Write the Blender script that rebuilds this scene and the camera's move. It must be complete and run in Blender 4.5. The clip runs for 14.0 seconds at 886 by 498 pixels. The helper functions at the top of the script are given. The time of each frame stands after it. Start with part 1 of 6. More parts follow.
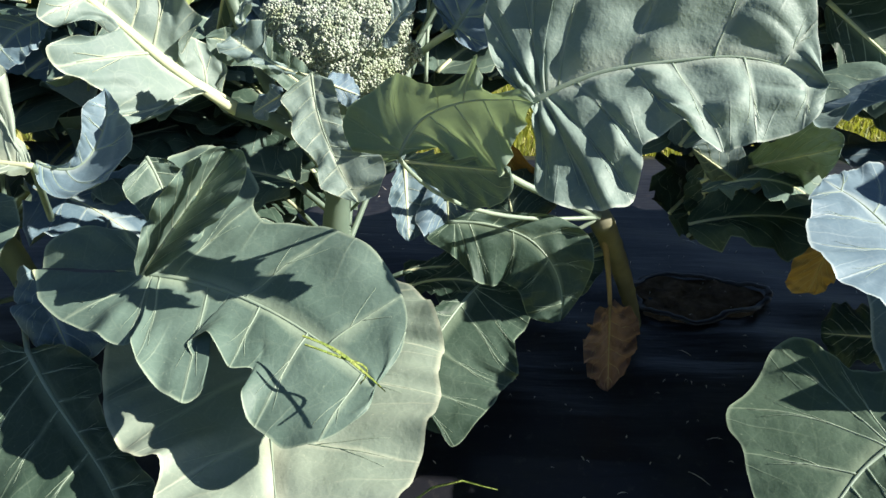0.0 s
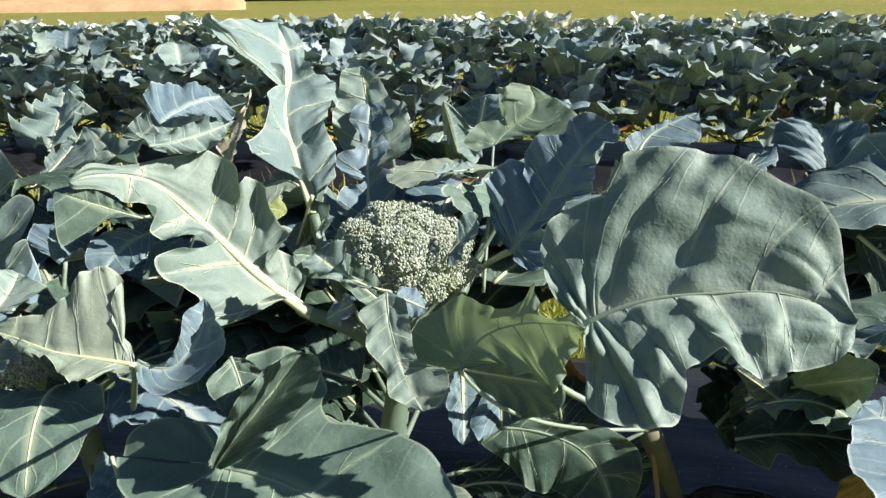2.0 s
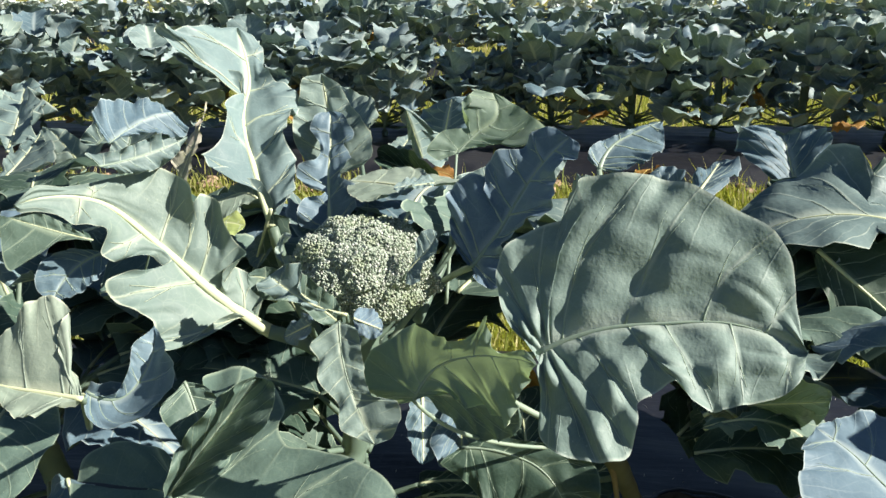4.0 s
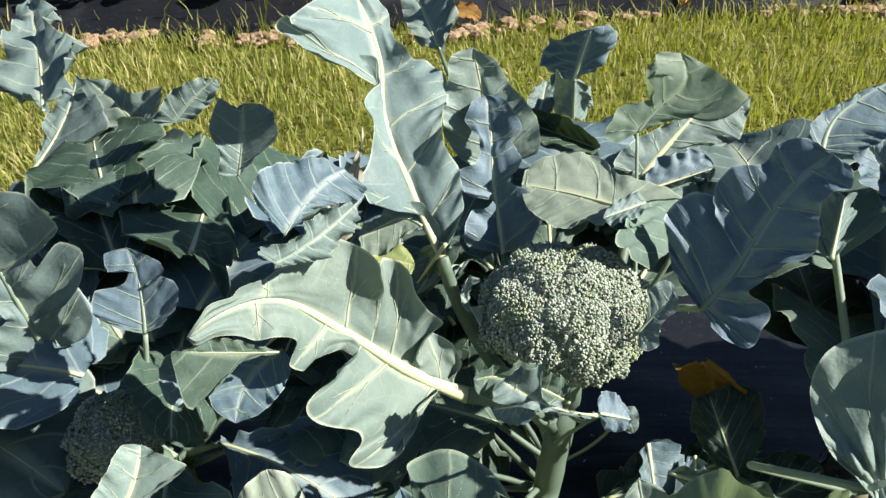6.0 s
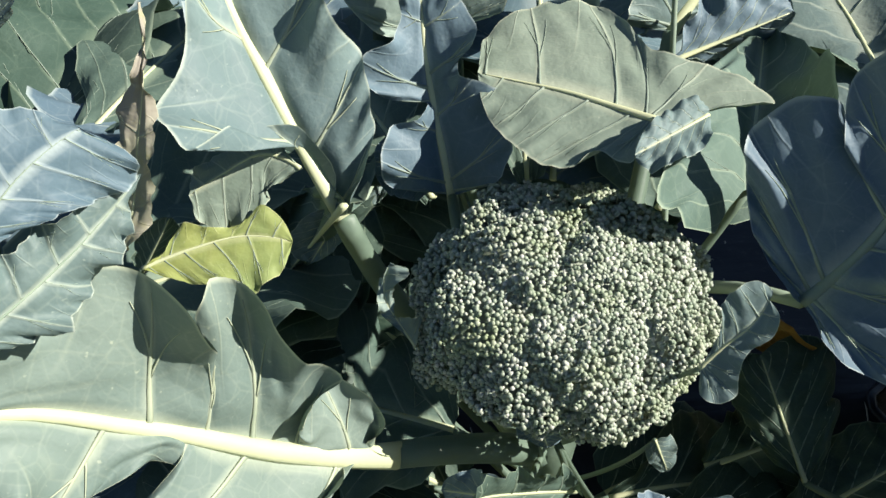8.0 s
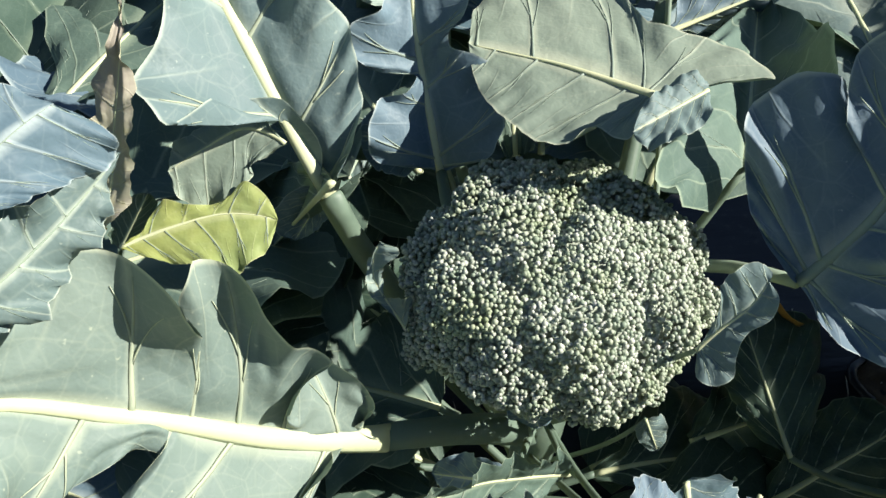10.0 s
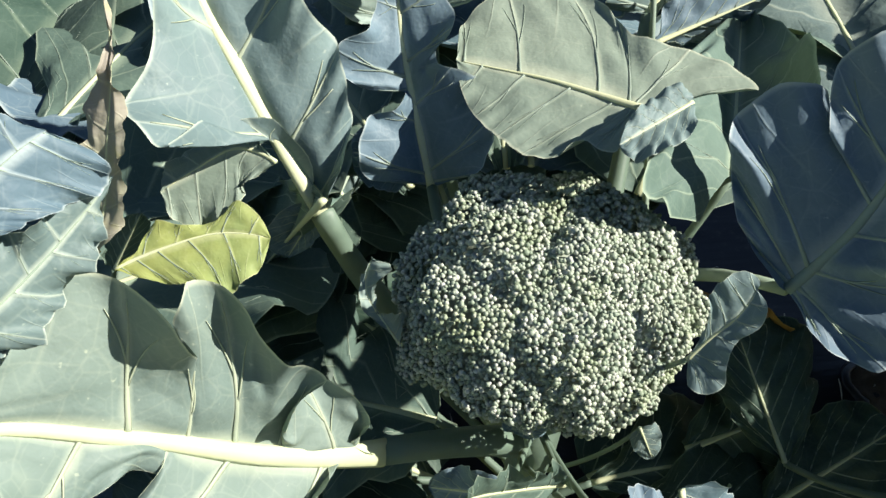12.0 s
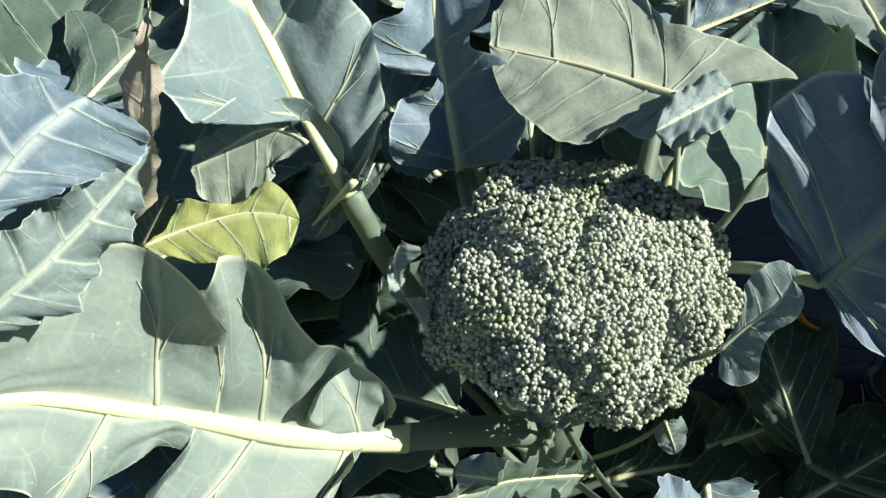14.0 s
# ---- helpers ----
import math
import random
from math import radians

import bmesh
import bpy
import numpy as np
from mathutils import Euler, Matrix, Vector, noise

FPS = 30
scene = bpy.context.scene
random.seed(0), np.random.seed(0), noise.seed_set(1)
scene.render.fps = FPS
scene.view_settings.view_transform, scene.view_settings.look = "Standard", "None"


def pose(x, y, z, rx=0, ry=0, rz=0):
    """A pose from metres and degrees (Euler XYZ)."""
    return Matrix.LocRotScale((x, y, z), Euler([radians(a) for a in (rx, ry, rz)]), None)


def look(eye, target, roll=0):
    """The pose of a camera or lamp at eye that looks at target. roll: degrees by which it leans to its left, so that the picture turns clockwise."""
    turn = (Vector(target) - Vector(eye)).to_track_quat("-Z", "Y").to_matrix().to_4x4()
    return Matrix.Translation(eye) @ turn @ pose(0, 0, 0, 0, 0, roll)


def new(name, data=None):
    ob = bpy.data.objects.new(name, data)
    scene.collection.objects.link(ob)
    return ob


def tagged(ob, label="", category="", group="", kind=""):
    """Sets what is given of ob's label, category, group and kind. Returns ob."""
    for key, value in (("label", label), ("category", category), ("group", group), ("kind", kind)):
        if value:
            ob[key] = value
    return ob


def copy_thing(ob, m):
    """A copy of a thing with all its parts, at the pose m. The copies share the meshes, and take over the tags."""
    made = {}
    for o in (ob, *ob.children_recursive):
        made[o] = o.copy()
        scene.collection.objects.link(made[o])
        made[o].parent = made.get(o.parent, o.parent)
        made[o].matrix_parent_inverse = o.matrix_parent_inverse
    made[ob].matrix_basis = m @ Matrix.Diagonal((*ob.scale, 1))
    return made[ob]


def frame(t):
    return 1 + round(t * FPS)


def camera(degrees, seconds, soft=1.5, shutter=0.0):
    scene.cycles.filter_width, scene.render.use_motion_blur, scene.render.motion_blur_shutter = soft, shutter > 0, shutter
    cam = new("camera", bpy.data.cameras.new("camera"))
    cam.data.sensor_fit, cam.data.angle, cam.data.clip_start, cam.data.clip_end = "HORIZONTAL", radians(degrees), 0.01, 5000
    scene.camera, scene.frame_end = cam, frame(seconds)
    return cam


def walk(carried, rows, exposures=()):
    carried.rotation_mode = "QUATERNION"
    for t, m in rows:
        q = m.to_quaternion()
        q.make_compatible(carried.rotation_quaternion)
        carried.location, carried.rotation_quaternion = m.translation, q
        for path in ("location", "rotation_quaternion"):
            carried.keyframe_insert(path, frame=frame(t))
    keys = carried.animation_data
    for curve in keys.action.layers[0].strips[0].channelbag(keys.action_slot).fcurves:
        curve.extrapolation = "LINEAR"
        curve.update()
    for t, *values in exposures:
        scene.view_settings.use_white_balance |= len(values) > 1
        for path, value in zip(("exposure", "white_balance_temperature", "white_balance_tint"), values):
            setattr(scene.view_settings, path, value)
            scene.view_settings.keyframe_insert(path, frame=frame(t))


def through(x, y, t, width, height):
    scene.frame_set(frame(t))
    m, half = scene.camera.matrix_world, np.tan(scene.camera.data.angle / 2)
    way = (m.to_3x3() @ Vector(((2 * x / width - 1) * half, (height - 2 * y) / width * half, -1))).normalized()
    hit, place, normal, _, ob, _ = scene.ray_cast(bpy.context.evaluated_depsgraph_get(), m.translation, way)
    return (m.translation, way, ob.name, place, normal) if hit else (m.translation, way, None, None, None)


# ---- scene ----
cam = camera(57.5, 14.0)
PATH = [
    (0, (0.078, 0.055, 0.876), (-0.056, 1.756, -0.167), -1.9),
    (0.5, (0.093, 0.025, 0.885), (-0.044, 1.813, 0.0), -1.2),
    (1, (0.089, 0.014, 0.934), (-0.118, 1.896, 0.288), -0.5),
    (1.5, (0.076, -0.001, 0.931), (-0.158, 1.893, 0.332), -0.6),
    (2, (0.07, -0.001, 0.929), (-0.184, 1.883, 0.307), -1.0),
    (2.5, (0.097, 0.005, 0.952), (-0.159, 1.883, 0.314), -1.8),
    (2.7, (0.126, 0.003, 0.944), (-0.123, 1.883, 0.309), -1.8),
    (4.8, (0.001, 0.112, 1.046), (-0.191, 1.928, 0.228), -0.8),
    (5, (-0.039, 0.157, 1.073), (-0.235, 1.938, 0.185), -1.3),
    (5.5, (-0.162, 0.267, 1.146), (-0.341, 1.962, 0.099), -2.4),
    (6, (-0.194, 0.305, 1.172), (-0.324, 1.933, 0.018), -4.1),
    (6.5, (-0.152, 0.376, 1.148), (-0.243, 1.932, -0.105), -6.0),
    (7, (-0.167, 0.51, 1.114), (-0.255, 2.009, -0.208), -7.2),
    (7.5, (-0.163, 0.675, 1.057), (-0.232, 2.083, -0.362), -6.5),
    (8, (-0.179, 0.705, 1.018), (-0.228, 1.972, -0.528), -5.6),
    (8.2, (-0.185, 0.694, 1.006), (-0.243, 1.971, -0.533), -6.0),
    (10.3, (-0.188, 0.721, 1.011), (-0.177, 1.905, -0.601), -3.4),
    (10.5, (-0.188, 0.721, 1.011), (-0.176, 1.896, -0.607), -3.4),
    (11, (-0.184, 0.719, 1.014), (-0.161, 1.91, -0.594), -3.4),
    (11.5, (-0.183, 0.719, 1.014), (-0.158, 1.935, -0.574), -3.9),
    (12, (-0.186, 0.719, 1.016), (-0.165, 1.941, -0.567), -4.2),
    (12.5, (-0.187, 0.719, 1.014), (-0.159, 1.948, -0.563), -4.0),
    (13, (-0.194, 0.721, 1.014), (-0.172, 1.953, -0.562), -3.8),
    (13.5, (-0.198, 0.716, 1.011), (-0.203, 1.946, -0.566), -4.2),
    (14, (-0.198, 0.714, 1.007), (-0.204, 1.942, -0.573), -3.9),
]
walk(cam, [(t, look(eye, target, roll)) for t, eye, target, roll in PATH], [(0, 1.2), (1.0, 1.1), (2.7, 1.05), (4.8, 1.05), (6.5, 0.95), (8.0, 0.80), (10.3, 0.92), (14, 0.95)])

# ---- world, sun ----
world = bpy.data.worlds.new("sky")
scene.world = world
world.use_nodes = True
SUN = Vector((0.80, -0.07, 0.57)).normalized()
sky = world.node_tree.nodes.new("ShaderNodeTexSky")
sky.sky_type, sky.sun_disc = "NISHITA", False
sky.dust_density, sky.ozone_density = 0.3, 3.0
sky.sun_elevation = math.asin(SUN.z)
sky.sun_rotation = math.atan2(SUN.x, SUN.y)
world.node_tree.links.new(sky.outputs[0], world.node_tree.nodes["Background"].inputs[0])
world.node_tree.nodes["Background"].inputs[1].default_value = 0.037
lamp = bpy.data.lights.new("sun", "SUN")
lamp.energy, lamp.angle, lamp.color = 5.0, radians(0.53), (1.0, 0.945, 0.84)
sun = new("sun", lamp)
sun.matrix_world = look((0, 0, 0), -SUN)


# ---- materials ----
class Mat:
    """A node material with short calls."""

    def __init__(self, name):
        self.m = bpy.data.materials.new(name)
        self.m.use_nodes = True
        self.t = self.m.node_tree
        self.p = self.t.nodes["Principled BSDF"]
        self.out = self.t.nodes["Material Output"]
        self.co = self.n("ShaderNodeTexCoord")

    def n(self, kind, **values):
        node = self.t.nodes.new(kind)
        for key, value in values.items():
            node.inputs[key.replace("_", " ")].default_value = value
        return node

    def link(self, a, b):
        self.t.links.new(a, b)

    def noise(self, scale, detail=4, rough=0.55, space="Object"):
        node = self.n("ShaderNodeTexNoise", Scale=scale, Detail=detail, Roughness=rough)
        self.link(self.co.outputs[space], node.inputs["Vector"])
        return node.outputs["Fac"]

    def voronoi(self, scale, feature="DISTANCE_TO_EDGE", space="Object"):
        node = self.n("ShaderNodeTexVoronoi", Scale=scale)
        node.feature = feature
        self.link(self.co.outputs[space], node.inputs["Vector"])
        return node.outputs["Distance"]

    def ramp(self, fac, *stops):
        node = self.n("ShaderNodeValToRGB")
        e = node.color_ramp.elements
        while len(e) < len(stops):
            e.new(0.5)
        for item, (at, c) in zip(e, stops):
            item.position, item.color = at, (*c, 1) if len(c) == 3 else c
        self.link(fac, node.inputs[0])
        return node.outputs[0]

    def mix(self, fac, a, b, how="MIX"):
        node = self.t.nodes.new("ShaderNodeMix")
        node.data_type, node.blend_type = "RGBA", how
        for sock, value in ((node.inputs[0], fac), (node.inputs[6], a), (node.inputs[7], b)):
            if isinstance(value, (int, float)):
                sock.default_value = value
            elif isinstance(value, tuple):
                sock.default_value = (*value, 1)
            else:
                self.link(value, sock)
        return node.outputs[2]

    def math(self, how, a, b=0.5, clamp=False):
        node = self.t.nodes.new("ShaderNodeMath")
        node.operation, node.use_clamp = how, clamp
        for sock, value in ((node.inputs[0], a), (node.inputs[1], b)):
            if isinstance(value, (int, float)):
                sock.default_value = value
            else:
                self.link(value, sock)
        return node.outputs[0]

    def bump(self, height, strength=0.3, distance=0.002, normal=None):
        node = self.n("ShaderNodeBump", Strength=strength, Distance=distance)
        self.link(height, node.inputs["Height"])
        if normal:
            self.link(normal, node.inputs["Normal"])
        return node.outputs[0]

    def done(self, color, rough=0.5, bump=None, spec=0.5, through=None, share=0.2, sheen=0.0):
        for sock, value in (("Base Color", color), ("Roughness", rough)):
            if isinstance(value, (int, float)):
                self.p.inputs[sock].default_value = value
            elif isinstance(value, tuple):
                self.p.inputs[sock].default_value = (*value, 1)
            else:
                self.link(value, self.p.inputs[sock])
        self.p.inputs["Specular IOR Level"].default_value = spec
        if sheen:
            self.p.inputs["Sheen Weight"].default_value = sheen
            self.p.inputs["Sheen Roughness"].default_value = 0.5
        if bump:
            self.link(bump, self.p.inputs["Normal"])
        if through is not None:
            thin = self.n("ShaderNodeBsdfTranslucent")
            if isinstance(through, tuple):
                thin.inputs[0].default_value = (*through, 1)
            else:
                self.link(through, thin.inputs[0])
            both = self.n("ShaderNodeMixShader", Fac=share)
            self.link(self.p.outputs[0], both.inputs[1])
            self.link(thin.outputs[0], both.inputs[2])
            self.link(both.outputs[0], self.out.inputs[0])
        return self.m


def leaf_material(name, pale, deep, light, rough=0.56, relief=0.0020, through=(0.16, 0.26, 0.08), share=0.045, spots=None):
    """A waxy cabbage leaf: bloom in patches, a fine net of veins, a pale rim."""
    k = Mat(name)
    blotch = k.noise(9, 5, 0.6)
    base = k.mix(k.ramp(blotch, (0.35, (0, 0, 0)), (0.66, (1, 1, 1))), deep, pale)
    info = k.n("ShaderNodeObjectInfo")
    shade = k.n("ShaderNodeHueSaturation")
    k.link(k.math("MULTIPLY_ADD", info.outputs["Random"], 0.3), shade.inputs["Value"])
    shade.inputs["Value"].links[0].from_node.inputs[2].default_value = 0.86
    k.link(k.math("MULTIPLY_ADD", info.outputs["Random"], 0.024), shade.inputs["Hue"])
    shade.inputs["Hue"].links[0].from_node.inputs[2].default_value = 0.488
    k.link(base, shade.inputs["Color"])
    uv = k.n("ShaderNodeSeparateXYZ")
    k.link(k.co.outputs["UV"], uv.inputs[0])
    across = k.math("MULTIPLY", k.math("ABSOLUTE", k.math("SUBTRACT", uv.outputs[1], 0.5)), 2.0)
    cell = k.math("ADD", uv.outputs[0], k.math("MULTIPLY", k.noise(24, 3), 0.10))
    thin = k.math("MULTIPLY_ADD", across, -0.075)
    thin.node.inputs[2].default_value = 0.095
    side = k.math("SUBTRACT", 1.0, k.math("DIVIDE", k.math("PINGPONG", k.math("SUBTRACT", cell, 0.05), 0.5), thin), True)
    fork = k.math("SUBTRACT", 1.0, k.math("DIVIDE", k.math("PINGPONG", k.math("ADD", k.math("MULTIPLY", across, 0.55), k.math("ADD", cell, 0.2)), 0.5), k.math("MULTIPLY", thin, 0.6)), True)
    fork = k.math("MULTIPLY", fork, k.math("MULTIPLY", k.math("SUBTRACT", across, 0.35, True), 1.3))
    spine = k.ramp(across, (0.0, (1, 1, 1)), (0.045, (0.85, 0.85, 0.85)), (0.15, (0, 0, 0)))
    lines = k.math("MAXIMUM", k.math("MAXIMUM", k.math("MULTIPLY", side, 0.75), k.math("MULTIPLY", fork, 0.6)), spine, True)
    net = k.voronoi(85)
    net_big = k.voronoi(38)
    veins = k.ramp(net, (0.0, (0.35, 0.35, 0.35)), (0.05, (0, 0, 0)))
    veins_big = k.ramp(net_big, (0.0, (0.5, 0.5, 0.5)), (0.035, (0, 0, 0)))
    col = k.mix(k.math("MULTIPLY", k.math("ADD", veins, veins_big), 0.16), shade.outputs[0], light)
    col = k.mix(k.math("MULTIPLY", lines, 0.62), col, light)
    rim = k.math("ABSOLUTE", k.math("SUBTRACT", uv.outputs[1], 0.5))
    col = k.mix(k.ramp(rim, (0.484, (0, 0, 0)), (0.498, (0.7, 0.7, 0.7))), col, light)
    fleck = k.ramp(k.noise(240, 2, 0.5), (0.70, (0, 0, 0)), (0.78, (0.35, 0.35, 0.35)))
    col = k.mix(fleck, col, light)
    if spots:
        col = k.mix(k.ramp(k.noise(16, 4, 0.7), (0.56, (0, 0, 0)), (0.68, (1, 1, 1))), col, spots)
    h = k.math("ADD", k.math("MULTIPLY", k.math("MAXIMUM", side, fork), -0.35), k.math("ADD", k.math("MULTIPLY", k.noise(38, 4, 0.6), 1.6), k.math("MULTIPLY", k.noise(150, 3), 0.3)))
    r = k.math("MULTIPLY_ADD", k.noise(25), 0.25)
    r.node.inputs[2].default_value = rough - 0.12
    return k.done(col, r, k.bump(h, 0.5, relief), 0.30, through, share)


LEAF = leaf_material("leaf_bloom", (0.175, 0.240, 0.232), (0.116, 0.172, 0.174), (0.52, 0.58, 0.48))
# Paler copy of leaf_bloom: sunlight on exposed leaves is put into the colour.
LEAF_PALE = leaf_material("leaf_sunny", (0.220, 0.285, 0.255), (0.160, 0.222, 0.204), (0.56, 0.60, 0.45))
LEAF_QUILT = leaf_material("leaf_quilted", (0.195, 0.258, 0.228), (0.135, 0.190, 0.168), (0.46, 0.52, 0.45), relief=0.003)
LEAF_BLUE = leaf_material("leaf_blue", (0.137, 0.204, 0.243), (0.086, 0.140, 0.178), (0.44, 0.51, 0.50))
LEAF_GREEN = leaf_material("leaf_green", (0.119, 0.176, 0.146), (0.076, 0.120, 0.097), (0.38, 0.46, 0.34))
# Darkest leaf copy: canopy shade is put into the base colour.
LEAF_DARK = leaf_material("leaf_shaded", (0.061, 0.100, 0.077), (0.036, 0.068, 0.050), (0.24, 0.31, 0.22))
LEAF_OLIVE = leaf_material("leaf_dull", (0.086, 0.134, 0.097), (0.054, 0.092, 0.065), (0.30, 0.38, 0.27))
LEAF_FROST = leaf_material("leaf_frosted", (0.275, 0.345, 0.350), (0.190, 0.255, 0.262), (0.55, 0.60, 0.55))
LEAF_MILKY = leaf_material("leaf_milky_green", (0.285, 0.345, 0.280), (0.222, 0.282, 0.232), (0.58, 0.61, 0.46))
LEAF_THIN = leaf_material("leaf_thin", (0.210, 0.280, 0.225), (0.155, 0.220, 0.182), (0.44, 0.52, 0.36), through=(0.34, 0.46, 0.20), share=0.30)
LEAF_YELLOW = leaf_material("leaf_yellow_green", (0.46, 0.47, 0.13), (0.26, 0.34, 0.13), (0.56, 0.58, 0.32), through=(0.5, 0.5, 0.08), share=0.15)
LEAF_PINK = leaf_material("leaf_flushed", (0.42, 0.46, 0.30), (0.42, 0.36, 0.33), (0.62, 0.60, 0.42), through=(0.5, 0.4, 0.1), spots=(0.46, 0.46, 0.20))
LEAF_ORANGE = leaf_material("leaf_orange", (0.44, 0.27, 0.08), (0.31, 0.17, 0.04), (0.55, 0.40, 0.17), through=(0.5, 0.26, 0.04), share=0.12, spots=(0.24, 0.10, 0.03))
LEAF_DRY = leaf_material("leaf_dry", (0.36, 0.24, 0.17), (0.20, 0.12, 0.085), (0.36, 0.24, 0.14), rough=0.75, through=(0.4, 0.2, 0.06), spots=(0.08, 0.04, 0.03))


def stalk_material(name, a, b, rough=0.42):
    k = Mat(name)
    col = k.mix(k.ramp(k.noise(30, 4), (0.3, (0, 0, 0)), (0.7, (1, 1, 1))), a, b)
    return k.done(col, rough, k.bump(k.noise(160, 3), 0.25, 0.001), 0.4, (0.55, 0.6, 0.25), 0.18)


RIB = stalk_material("midrib", (0.76, 0.78, 0.50), (0.64, 0.69, 0.45))
VEIN = stalk_material("side_vein", (0.33, 0.40, 0.33), (0.27, 0.34, 0.29))
VEIN_PALE = stalk_material("side_vein_pale", (0.52, 0.57, 0.42), (0.42, 0.49, 0.37))
RIB_GREEN = stalk_material("midrib_green", (0.36, 0.44, 0.34), (0.28, 0.37, 0.30))
STALK = stalk_material("stalk", (0.13, 0.19, 0.15), (0.19, 0.26, 0.20), 0.5)
STALK_OLD = stalk_material("stalk_woody", (0.17, 0.17, 0.11), (0.26, 0.25, 0.16), 0.7)
STALK_DRY = stalk_material("stalk_dry", (0.44, 0.35, 0.20), (0.34, 0.25, 0.14), 0.7)
RIB_YELLOW = stalk_material("midrib_yellow", (0.66, 0.50, 0.16), (0.55, 0.36, 0.10))


def bud_material():
    k = Mat("flower_buds")
    geo = k.n("ShaderNodeNewGeometry")
    tone = k.ramp(geo.outputs["Random Per Island"], (0.0, (0.22, 0.28, 0.21)), (0.5, (0.345, 0.395, 0.315)), (0.85, (0.48, 0.51, 0.44)), (1.0, (0.60, 0.60, 0.56)))
    green = k.ramp(k.noise(26, 3), (0.46, (0, 0, 0)), (0.70, (0.6, 0.6, 0.6)))
    col = k.mix(green, tone, (0.29, 0.34, 0.17))
    return k.done(col, 0.5, k.bump(k.noise(700, 2), 0.3, 0.0006), 0.4)


BUDS = bud_material()


def mulch_material():
    k = Mat("black_film")
    # Paler patches paint in sunlit film between plant shadows; the fine specks are dust.
    lit_patch = k.ramp(k.noise(2.6, 5, 0.6), (0.50, (0, 0, 0)), (0.58, (1, 1, 1)))
    col = k.mix(lit_patch, (0.013, 0.014, 0.019), (0.028, 0.029, 0.034))
    col = k.mix(k.ramp(k.noise(70, 5, 0.75), (0.56, (0, 0, 0)), (0.72, (0.5, 0.5, 0.5))), col, (0.075, 0.070, 0.065))
    r = k.math("MULTIPLY_ADD", k.noise(14, 5), 0.24)
    r.node.inputs[2].default_value = 0.24
    wrinkle = k.n("ShaderNodeTexNoise", Scale=1.0, Detail=4.0)
    stretch = k.n("ShaderNodeMapping", Scale=(4, 26, 8))
    k.link(k.co.outputs["Object"], stretch.inputs[0])
    k.link(stretch.outputs[0], wrinkle.inputs["Vector"])
    return k.done(col, r, k.bump(wrinkle.outputs["Fac"], 0.45, 0.008), 0.5)


FILM = mulch_material()


def soil_material():
    k = Mat("soil")
    col = k.ramp(k.noise(40, 6, 0.7), (0.3, (0.07, 0.048, 0.033)), (0.7, (0.20, 0.145, 0.10)))
    return k.done(col, 0.95, k.bump(k.noise(90, 6, 0.7), 0.8, 0.006), 0.2)


SOIL = soil_material()


def turf_material():
    k = Mat("turf")
    near = k.ramp(k.noise(3.5, 6, 0.7), (0.32, (0.11, 0.12, 0.03)), (0.52, (0.22, 0.21, 0.06)), (0.75, (0.34, 0.28, 0.12)))
    far = k.ramp(k.noise(0.09, 5, 0.6), (0.35, (0.8, 0.95, 0.75)), (0.65, (1.15, 1.05, 1.0)))
    return k.done(k.mix(1.0, near, far, "MULTIPLY"), 0.9, k.bump(k.noise(60, 5, 0.7), 0.8, 0.02), 0.2)


TURF = turf_material()


def blade_material():
    k = Mat("grass_blade")
    geo = k.n("ShaderNodeNewGeometry")
    col = k.ramp(geo.outputs["Random Per Island"], (0.0, (0.15, 0.20, 0.04)), (0.45, (0.30, 0.33, 0.09)), (0.8, (0.48, 0.45, 0.17)), (1.0, (0.66, 0.56, 0.32)))
    return k.done(col, 0.5, None, 0.3, (0.42, 0.46, 0.05), 0.35)


BLADE = blade_material()


def plain(name, a, b, scale, rough=0.8):
    k = Mat(name)
    return k.done(k.ramp(k.noise(scale, 6, 0.65), (0.3, a), (0.7, b)), rough, k.bump(k.noise(scale * 3, 5), 0.5, 0.02), 0.3)


STUBBLE = plain("dry_crop", (0.44, 0.27, 0.14), (0.60, 0.41, 0.24), 1.2)
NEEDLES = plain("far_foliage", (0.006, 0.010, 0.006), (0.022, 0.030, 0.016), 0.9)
STRAND = plain("grass_strand", (0.16, 0.26, 0.05), (0.36, 0.42, 0.12), 40, 0.5)
BARK = plain("bark", (0.03, 0.024, 0.018), (0.08, 0.06, 0.05), 4)
WHITE = plain("white_paint", (0.72, 0.72, 0.70), (0.82, 0.82, 0.80), 3, 0.6)
CLOD = plain("clod", (0.30, 0.20, 0.13), (0.46, 0.33, 0.23), 30, 0.95)
CHAFF = plain("chaff", (0.40, 0.38, 0.33), (0.60, 0.58, 0.52), 60)


# ---- building helpers ----
def thing(name, at, label, category, group="", kind=""):
    ob = new(name)
    ob.empty_display_size = 0.05
    ob.location = at
    return tagged(ob, label, category, group, kind)


def mesh_of(name, verts, faces, material, uv=None, smooth=True):
    me = bpy.data.meshes.new(name)
    me.from_pydata([tuple(p) for p in verts], [], faces)
    if smooth:
        me.polygons.foreach_set("use_smooth", [True] * len(me.polygons))
    if uv is not None:
        layer = me.uv_layers.new(name="uv")
        loops = np.zeros(len(me.loops), dtype=np.int32)
        me.loops.foreach_get("vertex_index", loops)
        layer.data.foreach_set("uv", np.asarray(uv, dtype=np.float32)[loops].ravel())
    me.materials.append(material)
    me.update()
    return me


def part(name, me, parent, label=""):
    ob = new(name, me)
    ob.parent = parent
    return tagged(ob, label)


def solo(name, me, label, category, group="", kind=""):
    return tagged(new(name, me), label, category, group, kind)


